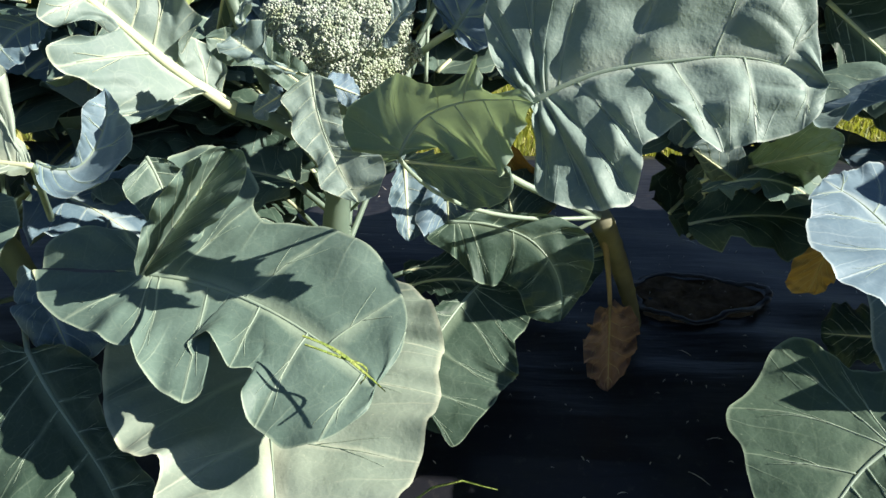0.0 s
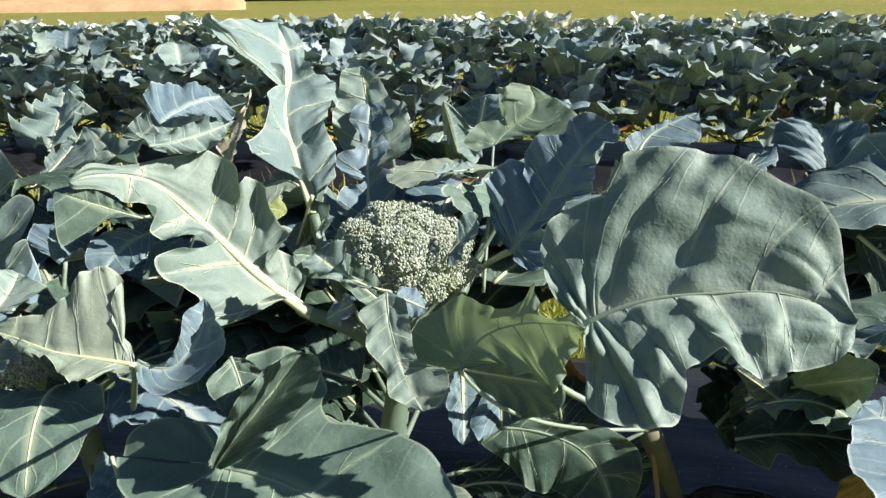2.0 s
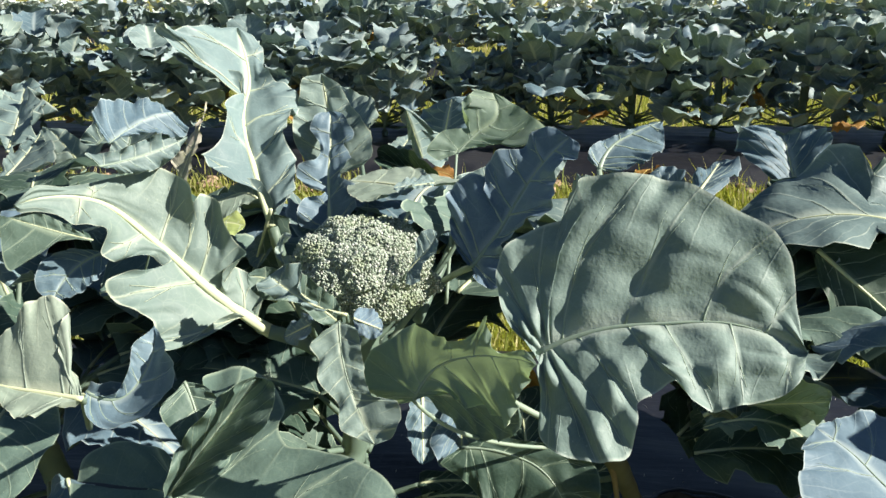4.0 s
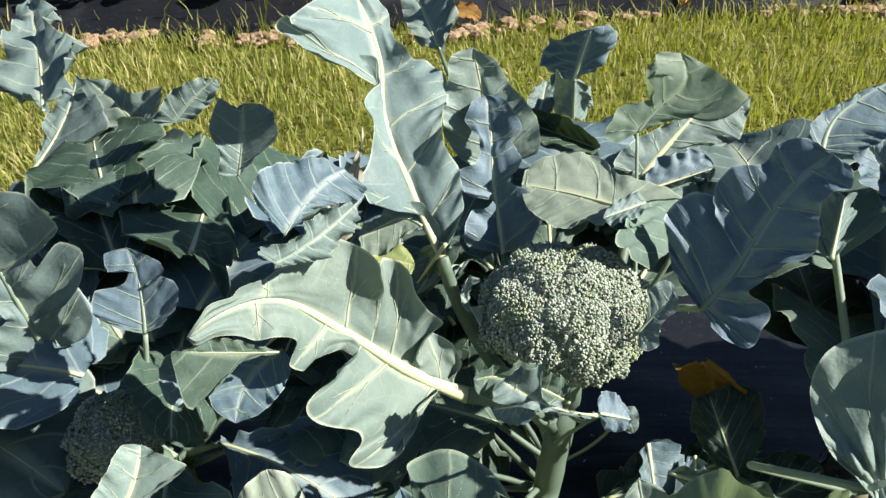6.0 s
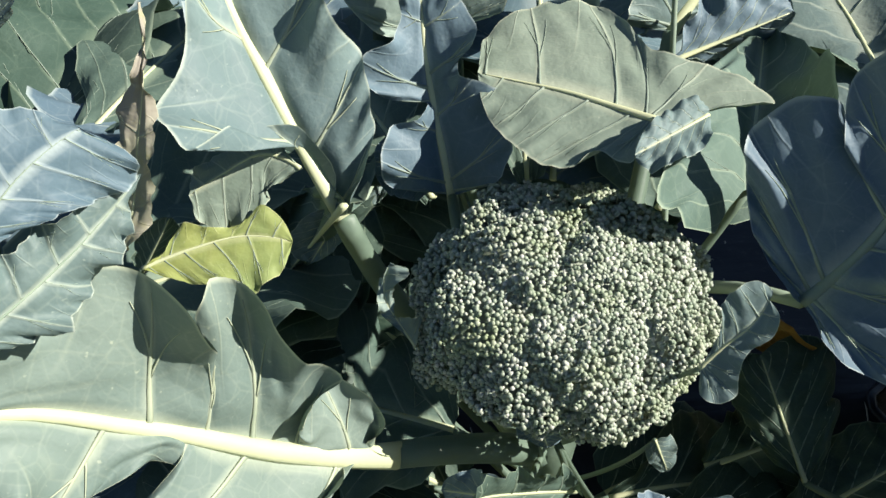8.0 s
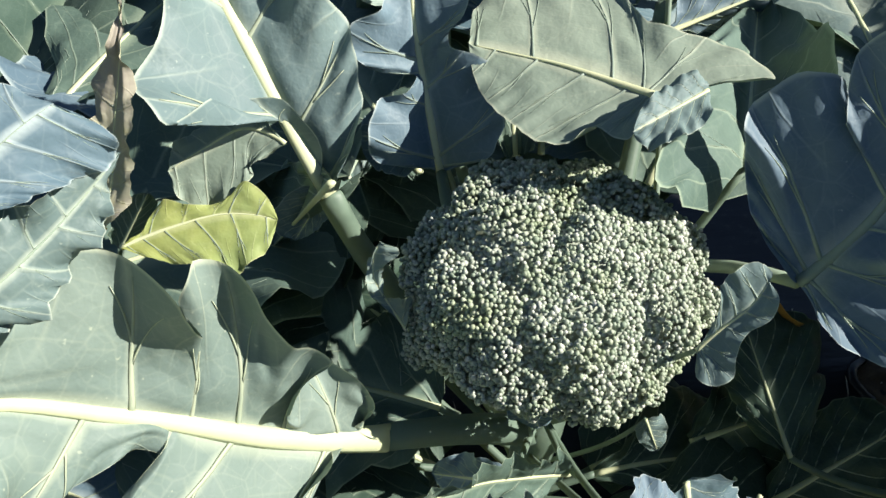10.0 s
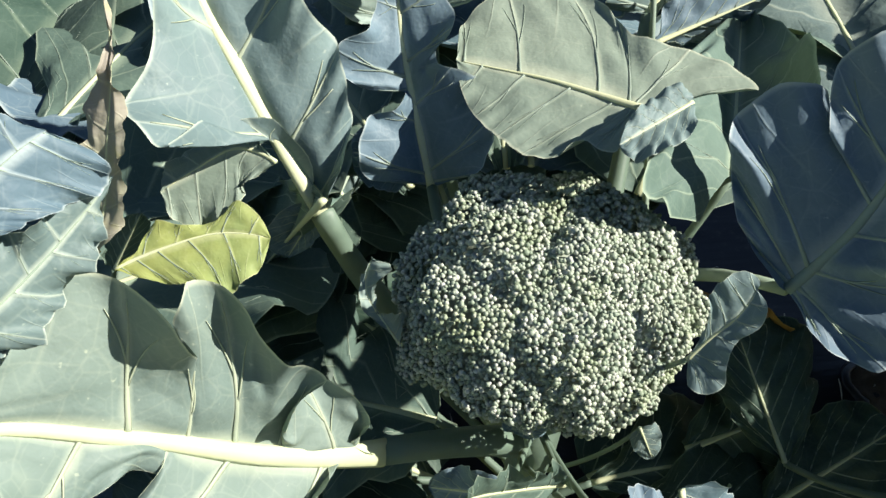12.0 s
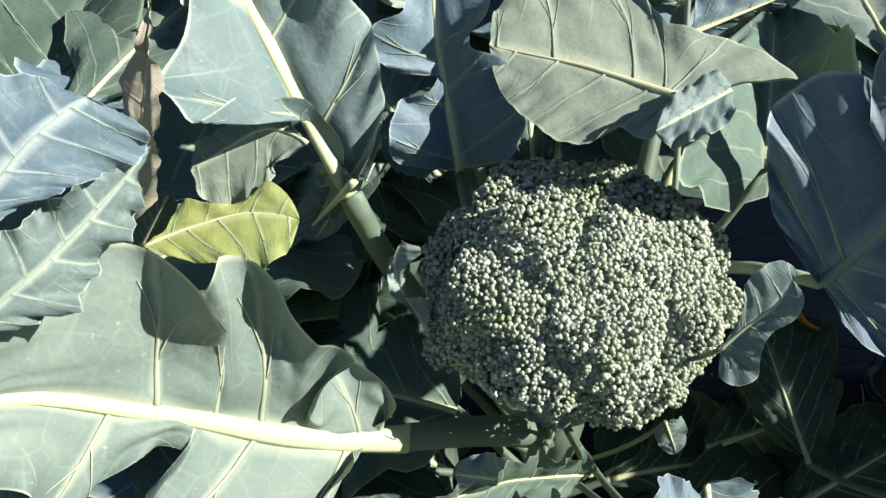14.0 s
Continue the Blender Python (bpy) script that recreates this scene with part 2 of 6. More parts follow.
def spline(points, u):
    """Points of a smooth curve through the given ones, and its way, at u from 0 to 1."""
    p = np.asarray(points, float)
    if len(p) == 2:
        p = np.array([p[0], (p[0] + p[1]) / 2, p[1]])
    gap = np.maximum(np.linalg.norm(np.diff(p, axis=0), axis=1), 1e-4)
    at = np.concatenate([[0], np.cumsum(gap)])
    at = at / at[-1]
    way = np.gradient(p, at, axis=0)
    way[0] = 2 * (p[1] - p[0]) / (at[1] - at[0]) - way[1]
    way[-1] = 2 * (p[-1] - p[-2]) / (at[-1] - at[-2]) - way[-2]
    u = np.asarray(u, float)
    i = np.clip(np.searchsorted(at, u, side="right") - 1, 0, len(p) - 2)
    h = (at[i + 1] - at[i])[:, None]
    s = ((u - at[i]) / (at[i + 1] - at[i]))[:, None]
    a, b, c, d = p[i], p[i + 1], way[i] * h, way[i + 1] * h
    pos = (2 * s**3 - 3 * s**2 + 1) * a + (s**3 - 2 * s**2 + s) * c + (3 * s**2 - 2 * s**3) * b + (s**3 - s**2) * d
    der = (6 * s**2 - 6 * s) * a + (3 * s**2 - 4 * s + 1) * c + (6 * s - 6 * s**2) * b + (3 * s**2 - 2 * s) * d
    return pos, der / np.maximum(np.linalg.norm(der, axis=1, keepdims=True), 1e-9)


def tube(points, radii, sides=6, flat=1.0, up=(0, 0, 1)):
    """Verts and faces of a tapered tube along the points, closed at both ends."""
    p = np.asarray(points, float)
    n = len(p)
    t = np.gradient(p, axis=0)
    t /= np.maximum(np.linalg.norm(t, axis=1, keepdims=True), 1e-9)
    a = np.cross(t, np.asarray(up, float))
    weak = np.linalg.norm(a, axis=1) < 0.1
    a[weak] = np.cross(t[weak], (1.0, 0.0, 0.0))
    a /= np.linalg.norm(a, axis=1, keepdims=True)
    b = np.cross(a, t)
    r = np.asarray(radii, float)[:, None] * np.ones((n, 1))
    verts = []
    for k in range(sides):
        w = 2 * math.pi * k / sides
        verts.append(p + r * (math.cos(w) * a + flat * math.sin(w) * b))
    verts = np.stack(verts, 1).reshape(-1, 3)
    faces = [(i * sides + k, i * sides + (k + 1) % sides, (i + 1) * sides + (k + 1) % sides, (i + 1) * sides + k) for i in range(n - 1) for k in range(sides)]
    faces += [tuple(range(sides))[::-1], tuple((n - 1) * sides + k for k in range(sides))]
    return verts, faces


def join(pieces):
    """One list of verts and faces out of several."""
    verts, faces, n = [], [], 0
    for v, f in pieces:
        verts.append(np.asarray(v))
        faces += [tuple(i + n for i in q) for q in f]
        n += len(v)
    return np.concatenate(verts), faces


# outline of one half of a leaf: width along the midrib, and cuts (place, width, depth) between rounded lobes
SHAPES = {
    "oval": (((0, 0.14), (0.10, 0.48), (0.3, 0.88), (0.5, 1.0), (0.7, 1.02), (0.88, 0.95), (1, 0.88)), ((0.33, 0.015, 0.22),)),
    "round": (((0, 0.32), (0.08, 0.70), (0.25, 0.97), (0.5, 1.03), (0.75, 1.0), (0.9, 0.96), (1, 0.9)), ((0.62, 0.012, 0.12),)),
    "spoon": (((0, 0.08), (0.15, 0.18), (0.35, 0.58), (0.55, 0.92), (0.72, 1.0), (0.88, 0.98), (1, 0.9)), ((0.3, 0.02, 0.4),)),
    "lobed": (((0, 0.12), (0.06, 0.40), (0.2, 0.66), (0.4, 0.92), (0.6, 1.0), (0.8, 0.97), (1, 0.88)), ((0.15, 0.02, 0.75), (0.34, 0.02, 0.5))),
    "spoon_eared": (((0, 0.3), (0.05, 0.9), (0.15, 1.1), (0.25, 0.8), (0.4, 0.85), (0.6, 1.0), (0.85, 0.95), (1, 0.8)), ((0.24, 0.03, 0.7),)),
    "eared": (((0, 0.15), (0.06, 0.48), (0.14, 0.60), (0.28, 0.70), (0.45, 0.95), (0.62, 1.0), (0.8, 0.97), (1, 0.9)), ((0.21, 0.02, 0.72), (0.7, 0.015, 0.15))),
}


def smooth_steps(pairs, u):
    """A smooth line through (u, value) pairs, with no overshoot."""
    x, y = np.array(pairs, float).T
    i = np.clip(np.searchsorted(x, u, side="right") - 1, 0, len(x) - 2)
    s = np.clip((u - x[i]) / (x[i + 1] - x[i]), 0, 1)
    lin = y[i] + (y[i + 1] - y[i]) * s
    return 0.3 * lin + 0.7 * (y[i] + (y[i + 1] - y[i]) * s * s * (3 - 2 * s))


def outline(shape, u):
    pairs, cuts = shape
    w = smooth_steps(pairs, u)
    for at, wide, deep in cuts:
        w = w * (1 - deep * np.exp(-np.abs(u - at) / wide))
    return w


class Blade:
    """The surface of one leaf: a midrib curve, two sides that reach given rim points at uw, and the relief between."""

    def __init__(self, mids, left, right, uw=0.5, shape="oval", curl=(0.0, 0.0), ruffle=0.15, waves=2.2, puff=0.008, veins=6, seed=0, hint=(0, -0.4, 1), roll=0.0, slant=0.34, bump=0.008, lean=(1.0, 1.0), fan=(0.12, 0.12)):
        self.mids, self.uw = np.asarray(mids, float), uw if isinstance(uw, tuple) else (uw, uw)
        self.side, self.from_way = [], []
        for q, at in zip((left, right), self.uw):
            (m0,), (t0,) = spline(self.mids, [at])
            a = np.asarray(q, float) - m0
            self.side.append((a - t0 * (a @ t0), a @ t0 * lean[len(self.side)]))
            self.from_way.append(t0)
        t0 = self.from_way[0] + self.from_way[1]
        t0 /= np.linalg.norm(t0)
        self.from_way.append(t0)
        n = np.cross(self.side[1][0] / np.linalg.norm(self.side[1][0]) - self.side[0][0] / np.linalg.norm(self.side[0][0]), t0)
        if np.linalg.norm(n) < 0.2:
            n = self.side[1][0] + self.side[0][0]
        n /= np.linalg.norm(n)
        self.n0 = n if n @ np.asarray(hint, float) > 0 else -n
        a, _, b = shape.partition("/")
        self.shape = (SHAPES[a], SHAPES[b or a])
        self.curl, self.ruffle, self.waves, self.puff, self.veins, self.roll, self.slant, self.fan = curl, ruffle, waves, puff, veins, roll, slant, fan
        self.bump = bump
        r = random.Random(seed)
        self.ph = [r.uniform(0, 6.28) for _ in range(8)]
        self.bumps = [(r.uniform(14, 42), r.uniform(5, 14) * r.choice((-1, 1)), r.uniform(0, 6.28)) for _ in range(6)]
        self.amp = [(r.uniform(0.5, 1.2), r.uniform(0.25, 0.6), r.uniform(0.02, 0.09)) for _ in (0, 1)]
        self.rim = (r.uniform(-0.35, 0.3), r.uniform(-0.35, 0.3))
        if curl == (0.0, 0.0):
            self.curl = (r.uniform(-0.15, 0.4), r.uniform(-0.15, 0.4))
        self.span = max(np.linalg.norm(s[0]) for s in self.side)

    def turn(self, t, vec, which):
        """vec, turned as the midrib turns from where the vec was taken to where it goes along t."""
        t0 = self.from_way[which]
        c = t @ t0
        k = np.cross(np.broadcast_to(t0, t.shape), t)
        return vec * c[:, None] + np.cross(k, np.broadcast_to(vec, t.shape)) + k * (k @ vec)[:, None] / np.maximum(1 + c, 0.05)[:, None]

    def __call__(self, u, v):
        u, v = np.asarray(u, float), np.asarray(v, float)
        m, t = spline(self.mids, u)
        n = self.turn(t, self.n0, 2)
        a = np.abs(v)
        out = m.copy()
        for k, pick in ((0, v < 0), (1, v >= 0)):
            across, along = self.side[k]
            w = outline(self.shape[k], u) * np.sqrt(np.clip(1 - u**3.8, 0, 1))
            w = w / max(float(smooth_steps(self.shape[k][0], np.array([self.uw[k]]))[0]), 0.2)
            w = w * (1 + 0.020 * np.sin(u * 19 + self.ph[0] + k) + 0.012 * np.sin(u * 43 + self.ph[1] + 2 * k))
            e = (self.turn(t, across, k) + t * along) * w[:, None]
            size = np.linalg.norm(e, axis=1)
            e = e - t * (self.fan[k] * size * (1 - u) ** 3 * a)[:, None]
            d = self.curl[k] * size * a * (1 - a)
            x = 2 * math.pi * self.waves * u
            a1, a2, a3 = self.amp[k]
            wave = a1 * np.sin(x + self.ph[2 + k]) + a2 * np.sin(2.37 * x + self.ph[4 + k]) + a3 * np.sin(5.1 * x + self.ph[6 + k])
            d = d + self.ruffle * self.span * a**2.4 * wave * np.minimum(1, 4 * (1.04 - u))
            d = d + (self.roll + self.rim[k] * (0.5 + 0.5 * np.sin(5 * u + self.ph[3 + k]))) * size * np.maximum(0, a - 0.65) ** 2 * 8
            cell = (u - self.slant * a) * self.veins
            d = d + self.puff * self.span * np.abs(np.sin(math.pi * cell)) ** 0.8 * np.minimum(1, 5 * a) * np.minimum(1, 3.5 * (1 - a)) * (0.75 + 0.5 * np.sin(9 * a + 5 * u + self.ph[5]))
            d = d + 0.06 * self.span * a * np.sin(7 * u + 3 * v + self.ph[6]) + 0.015 * self.span * np.sin(17 * u - 9 * v + self.ph[7]) * a
            for fu, fv, ph in self.bumps:
                d = d + self.bump * self.span * np.sin(fu * u + fv * v + ph) * np.minimum(1, 3 * a)
            out = out + np.where(pick[:, None], e * a[:, None] + n * d[:, None], 0)
        return out, n

    def sheet(self, nu, nv):
        s = np.linspace(0, 1, nu + 1)
        s = 0.4 * s + 0.6 * (1 - (1 - s) ** 1.5)
        v = np.linspace(-1, 1, 2 * nv + 1)
        uu, vv = np.meshgrid(s, v, indexing="ij")
        p, _ = self(uu.ravel(), vv.ravel())
        c = 2 * nv + 1
        faces = [(i * c + j, (i + 1) * c + j, (i + 1) * c + j + 1, i * c + j + 1) for i in range(nu) for j in range(2 * nv)]
        uv = np.stack([(uu - self.slant * np.abs(vv)).ravel() * self.veins, vv.ravel() * 0.5 + 0.5], 1)
        return p, faces, uv

    def rib(self, r, stalk=None, sides=7):
        u = np.linspace(0, 0.96, 22)
        p, n = self(u, np.zeros_like(u))
        radii = r * (1 - 0.86 * u**0.8)
        p = p + n * radii[:, None] * 0.25
        if stalk is not None:
            q = np.array([*stalk, self.mids[0]])
            lead, _ = spline(q, np.linspace(0, 1, 14))
            p = np.concatenate([lead[:-1], p])
            radii = np.concatenate([r * np.linspace(1.55, 1.0, 13), radii])
        return tube(p, radii, sides, 0.7, (0.3, 0.2, 1))

    def net(self, r, reach=0.86):
        pieces = []
        for side in (-1, 1):
            for k in range(self.veins):
                u0 = (k + 0.02) / self.veins
                a = np.linspace(0, reach, 11)
                u = u0 + self.slant * a
                ok = u < 0.97
                if ok.sum() < 4:
                    continue
                a, u = a[ok], u[ok]
                p, n = self(u, side * np.maximum(a, 1e-4))
                radii = r * (1 - 0.80 * a / reach)
                pieces.append(tube(p, radii, 4, 0.4))
                # forks
                if k % 2 == 0 and len(a) > 7:
                    a2 = np.linspace(a[4], min(reach, a[4] + 0.4), 6)
                    u2 = u[4] + (a2 - a[4]) * (self.slant + 0.22)
                    if u2[-1] < 0.97:
                        p, n = self(u2, side * a2)
                        radii = r * 0.5 * np.linspace(1, 0.35, 6)
                        pieces.append(tube(p, radii, 4, 0.4))
        return join(pieces)


FEET, REACH = {}, {}


def leaf(plant, mids, left, right, uw=0.5, shape="oval", mat=None, stalk=None, rib=0.0045, label="", res=(40, 10), net=True, name="leaf", vein=None, **more):
    """A leaf of the plant, given in world metres: blade, with its midrib and side veins."""
    o = np.array(plant.location)
    b = Blade(np.asarray(mids) - o, np.asarray(left) - o, np.asarray(right) - o, uw, shape, **more)
    p, f, uv = b.sheet(*res)
    ob = part(name, mesh_of(name, p, f, mat or LEAF, uv), plant, label)
    if stalk is None:
        foot = np.array(FEET.get(plant.name, tuple(plant.location)))
        base = np.asarray(mids[0], float)
        foot = foot + (0, 0, min(0.12, max(0.0, base[2] - foot[2] - 0.12)))
        if np.linalg.norm(base - foot) < REACH.get(plant.name, 0.28):
            mid = foot * 0.45 + base * 0.55 - (0, 0, 0.02)
            stalk = [foot, mid]
    st = np.asarray(stalk) - o if stalk else None
    part("midrib", mesh_of("midrib", *b.rib(rib), vein or RIB), ob)
    if st is not None:
        q, _ = spline(np.array([*st, b.mids[0]]), np.linspace(0, 1, 14))
        part("leaf_stalk", mesh_of("leaf_stalk", *tube(q, rib * np.linspace(1.4, 1.0, 14), 8), vein or STALK), ob)
    if net:
        tagged(part("vein_tracery", mesh_of("vein_tracery", *b.net(min(rib, 0.005) * 0.24), vein or VEIN), ob), kind="stuff")
    return ob


class Frond:
    """A lobed leaf: a bent midrib, and on each side a rim drawn in the leaf's own lengths, as pairs (along, out) from base to tip.
    fold: degrees by which each half lifts from the flat at its base and its tip; over: how far the lower margin of each lobe curls up."""

    def __init__(self, mids, normal, left, right, fold=((0, 0), (0, 0)), curl=(0.0, 0.0), ruffle=0.05, waves=3.0, puff=0.016, bump=0.006, nveins=5, seed=0, lift=0.35, over=(0.06, 0.06)):
        self.mids = np.asarray(mids, float)
        self.long = float(np.linalg.norm(np.diff(self.mids, axis=0), axis=1).sum())
        (self.t0,) = spline(self.mids, [0.5])[1]
        n = np.asarray(normal, float)
        n = n - self.t0 * (n @ self.t0)
        self.n0 = n / np.linalg.norm(n)
        self.fold, self.curl, self.ruffle, self.waves, self.puff, self.bump, self.lift, self.over = fold, curl, ruffle, waves, puff, bump, lift, over
        r = random.Random(seed)
        self.ph = [r.uniform(0, 6.28) for _ in range(10)]
        self.bumps = [(r.uniform(10, 34), r.uniform(10, 34) * r.choice((-1, 1)), r.uniform(0, 6.28)) for _ in range(6)]
        self.sides = [self.side(rim, nveins) for rim in (left, right)]

    def side(self, rim, nveins):
        """The rim as a smooth line, where each of its points joins the midrib, how deep its lobes are cut, and its veins."""
        p = np.array(rim, float)
        gap = np.maximum(np.linalg.norm(np.diff(p, axis=0), axis=1), 1e-3)
        at = np.concatenate([[0], np.cumsum(gap)]) / gap.sum()
        q = np.linspace(0, 1, 300)
        way = np.gradient(p, at, axis=0) * 0.85
        i = np.clip(np.searchsorted(at, q, side="right") - 1, 0, len(p) - 2)
        h = (at[i + 1] - at[i])[:, None]
        s = ((q - at[i]) / (at[i + 1] - at[i]))[:, None]
        line = (2 * s**3 - 3 * s**2 + 1) * p[i] + (s**3 - 2 * s**2 + s) * way[i] * h + (3 * s**2 - 2 * s**3) * p[i + 1] + (s**3 - s**2) * way[i + 1] * h
        root = np.clip(line[:, 0] - 0.85 * np.maximum(line[:, 1], 0) * (1 - q**4), 0, 1)
        root = np.maximum.accumulate(root)
        root = 0.85 * root + 0.15 * q
        k = np.ones(31) / 31
        root = np.convolve(np.pad(root, 15, mode="edge"), k, "valid")
        root = (root - root[0]) / max(root[-1] - root[0], 1e-6)
        # lobe tips: where the rim is farthest out
        out = np.hypot(line[:, 1], line[:, 0] - root)
        wide = np.convolve(np.pad(out, 45, mode="edge"), np.ones(91) / 91, "valid")
        proud = np.clip((out - wide) / max(out.max(), 1e-6) * 3.0, -1, 1)
        rise = np.gradient(np.convolve(np.pad(out, 6, mode="edge"), np.ones(13) / 13, "valid"), q)
        rise = np.clip(rise / max(np.percentile(rise, 92), 1e-6), 0, 1) * np.minimum(1, 6 * (1 - q))
        rise = np.convolve(np.pad(rise, 5, mode="edge"), np.ones(11) / 11, "valid")
        tips = [j for j in range(12, 285) if out[j] == out[max(0, j - 14):j + 15].max() and out[j] > 0.08]
        picks = []
        for j in tips:
            if not picks or q[j] - q[picks[-1]] > 0.05:
                picks.append(j)
        ends = [0, *picks, 299]
        for a, b in zip(ends[:-1], ends[1:]):
            more = int((q[b] - q[a]) * nveins * 1.25)
            picks += [int(a + (b - a) * (m + 1) / (more + 1)) for m in range(more)]
        picks = sorted(set(picks))
        return dict(q=q, line=line, root=root, proud=proud, rise=rise, veins=[q[j] for j in picks])

    def turn(self, t, vec):
        c = t @ self.t0
        k = np.cross(np.broadcast_to(self.t0, t.shape), t)
        return vec * c[:, None] + np.cross(k, np.broadcast_to(vec, t.shape)) + k * (k @ vec)[:, None] / np.maximum(1 + c, 0.05)[:, None]

    def cell(self, w, k):
        v = self.sides[k]["veins"]
        return np.interp(w, [0, *v, 1], [0.5, *range(1, len(v) + 1), len(v) + 0.5])

    def __call__(self, w, a, k):
        """Points of side k (0 left, 1 right): w along the rim, a from the midrib (0) to the rim (1)."""
        w, a = np.asarray(w, float), np.asarray(a, float)
        d = self.sides[k]
        x1, y1, x0 = np.interp(w, d["q"], d["line"][:, 0]), np.interp(w, d["q"], d["line"][:, 1]), np.interp(w, d["q"], d["root"])
        x = x0 + (x1 - x0) * (a - 0.22 * a * (1 - a))
        y = np.maximum(y1, 0) * a * self.long
        ends = np.clip(x, 0, 1)
        m, t = spline(self.mids, ends)
        m = m + t * ((x - ends) * self.long)[:, None]
        n = self.turn(t, self.n0)
        r = np.cross(t, n) * (-1 if k == 0 else 1)
        f = np.radians(self.fold[k][0] + (self.fold[k][1] - self.fold[k][0]) * x)
        cosf, sinf = np.cos(f)[:, None], np.sin(f)[:, None]
        across, up = r * cosf + n * sinf, n * cosf - r * sinf
        size = np.hypot(y1, x1 - x0) * self.long
        c = self.cell(w, k)
        e = np.minimum(1, 6 * a)
        z = self.curl[k] * y * a
        proud = np.interp(w, d["q"], d["proud"])
        z = z + self.lift * size * a**2 * (0.16 * proud * np.sin(0.9 * c + self.ph[k]) + 0.30 * np.maximum(-proud, 0))
        z = z + self.over[k] * size * np.interp(w, d["q"], d["rise"]) * a**3.2
        wave = np.sin(6.28 * self.waves * w + self.ph[2 + k]) + 0.7 * np.sin(6.28 * 2.4 * self.waves * w + self.ph[4 + k]) + 0.4 * np.sin(6.28 * 5.3 * self.waves * w + self.ph[6 + k])
        z = z + self.ruffle * self.long * 0.45 * a**2.6 * wave * np.minimum(1, 5 * (1 - w) + 0.15)
        quilt = 0.55 + 0.45 * np.abs(np.sin(math.pi * (3.1 * a + 0.37 * np.floor(c)))) ** 0.6
        z = z + self.puff * self.long * 0.6 * quilt * np.abs(np.sin(math.pi * c)) ** 0.7 * e * np.minimum(1, 3 * (1 - a)) * (0.8 + 0.4 * np.sin(9 * a + 7 * w + self.ph[8]))
        for fx, fy, ph in self.bumps:
            z = z + self.bump * self.long * 0.35 * np.sin(fx * x + fy * y / self.long + ph) * e
        return m + across * y[:, None] + up * z[:, None], n

    def sheet(self, nu, nv):
        verts, uv, faces = [], [], []
        c = nv + 1
        w = np.linspace(0, 1, nu + 1)
        for k in (0, 1):
            ww, aa = np.meshgrid(w, np.linspace(0, 1, c), indexing="ij")
            p, _ = self(ww.ravel(), aa.ravel(), k)
            b = k * (nu + 1) * c
            turn = -1 if k == 0 else 1
            faces += [(b + i * c + j, b + (i + 1) * c + j, b + (i + 1) * c + j + 1, b + i * c + j + 1)[::turn] for i in range(nu) for j in range(nv)]
            verts.append(p)
            uv.append(np.stack([self.cell(ww.ravel(), k), 0.5 + (0.5 if k else -0.5) * aa.ravel()], 1))
        return np.concatenate(verts), faces, np.concatenate(uv)

    def rib(self, r, sides=8):
        u = np.linspace(0, 0.97, 26)
        p, t = spline(self.mids, u)
        radii = r * (1 - 0.88 * u**0.75)
        return tube(p + self.turn(t, self.n0) * radii[:, None] * 0.2, radii, sides, 0.65, tuple(self.n0))

    def net(self, r):
        pieces = []
        for k in (0, 1):
            d = self.sides[k]
            for j, w in enumerate(d["veins"]):
                reach = 0.9 if j % 2 else 0.82
                a = np.linspace(0, reach, 12)
                p, n = self(np.full(12, w), a, k)
                strong = r * min(1.0, 0.45 + 2.5 * float(np.interp(w, d["q"], np.hypot(d["line"][:, 1], 0))))
                pieces.append(tube(p + n * strong * 0.35, strong * (1 - 0.82 * a / reach), 5, 0.4, tuple(self.n0)))
                for way in (-1, 1):
                    b = np.linspace(0.40 + 0.08 * way, 0.80, 7)
                    bend = w + way * 0.35 * (b - b[0]) / max(len(d["veins"]), 3)
                    if 0.02 < bend.min() and bend.max() < 0.98:
                        p, n = self(bend, b, k)
                        pieces.append(tube(p + n * strong * 0.3, strong * 0.42 * np.linspace(1, 0.3, 7), 4, 0.4, tuple(self.n0)))
        return join(pieces)


def lobed(plant, mids, normal, left, right, fold, mat=None, stalk=(), rib=0.004, res=(60, 12), vein=None, tracery=None, label="", **more):
    """A broad lobed leaf of the plant, in world metres: blade, midrib, stalk and side veins."""
    o = np.array(plant.location)
    b = Frond(np.asarray(mids) - o, normal, left, right, fold, **more)
    p, f, uv = b.sheet(*res)
    ob = part("leaf", mesh_of("leaf", p, f, mat or LEAF, uv), plant, label)
    part("midrib", mesh_of("midrib", *b.rib(rib), vein or RIB), ob)
    if len(stalk):
        q, _ = spline(np.array([*(np.asarray(stalk, float) - o), b.mids[0]]), np.linspace(0, 1, 14))
        part("leaf_stalk", mesh_of("leaf_stalk", *tube(q, rib * np.linspace(1.35, 1.0, 14), 8), vein or STALK), ob)
    tagged(part("vein_tracery", mesh_of("vein_tracery", *b.net(min(rib, 0.0055) * 0.36), tracery or vein or VEIN), ob), kind="stuff")
    return ob


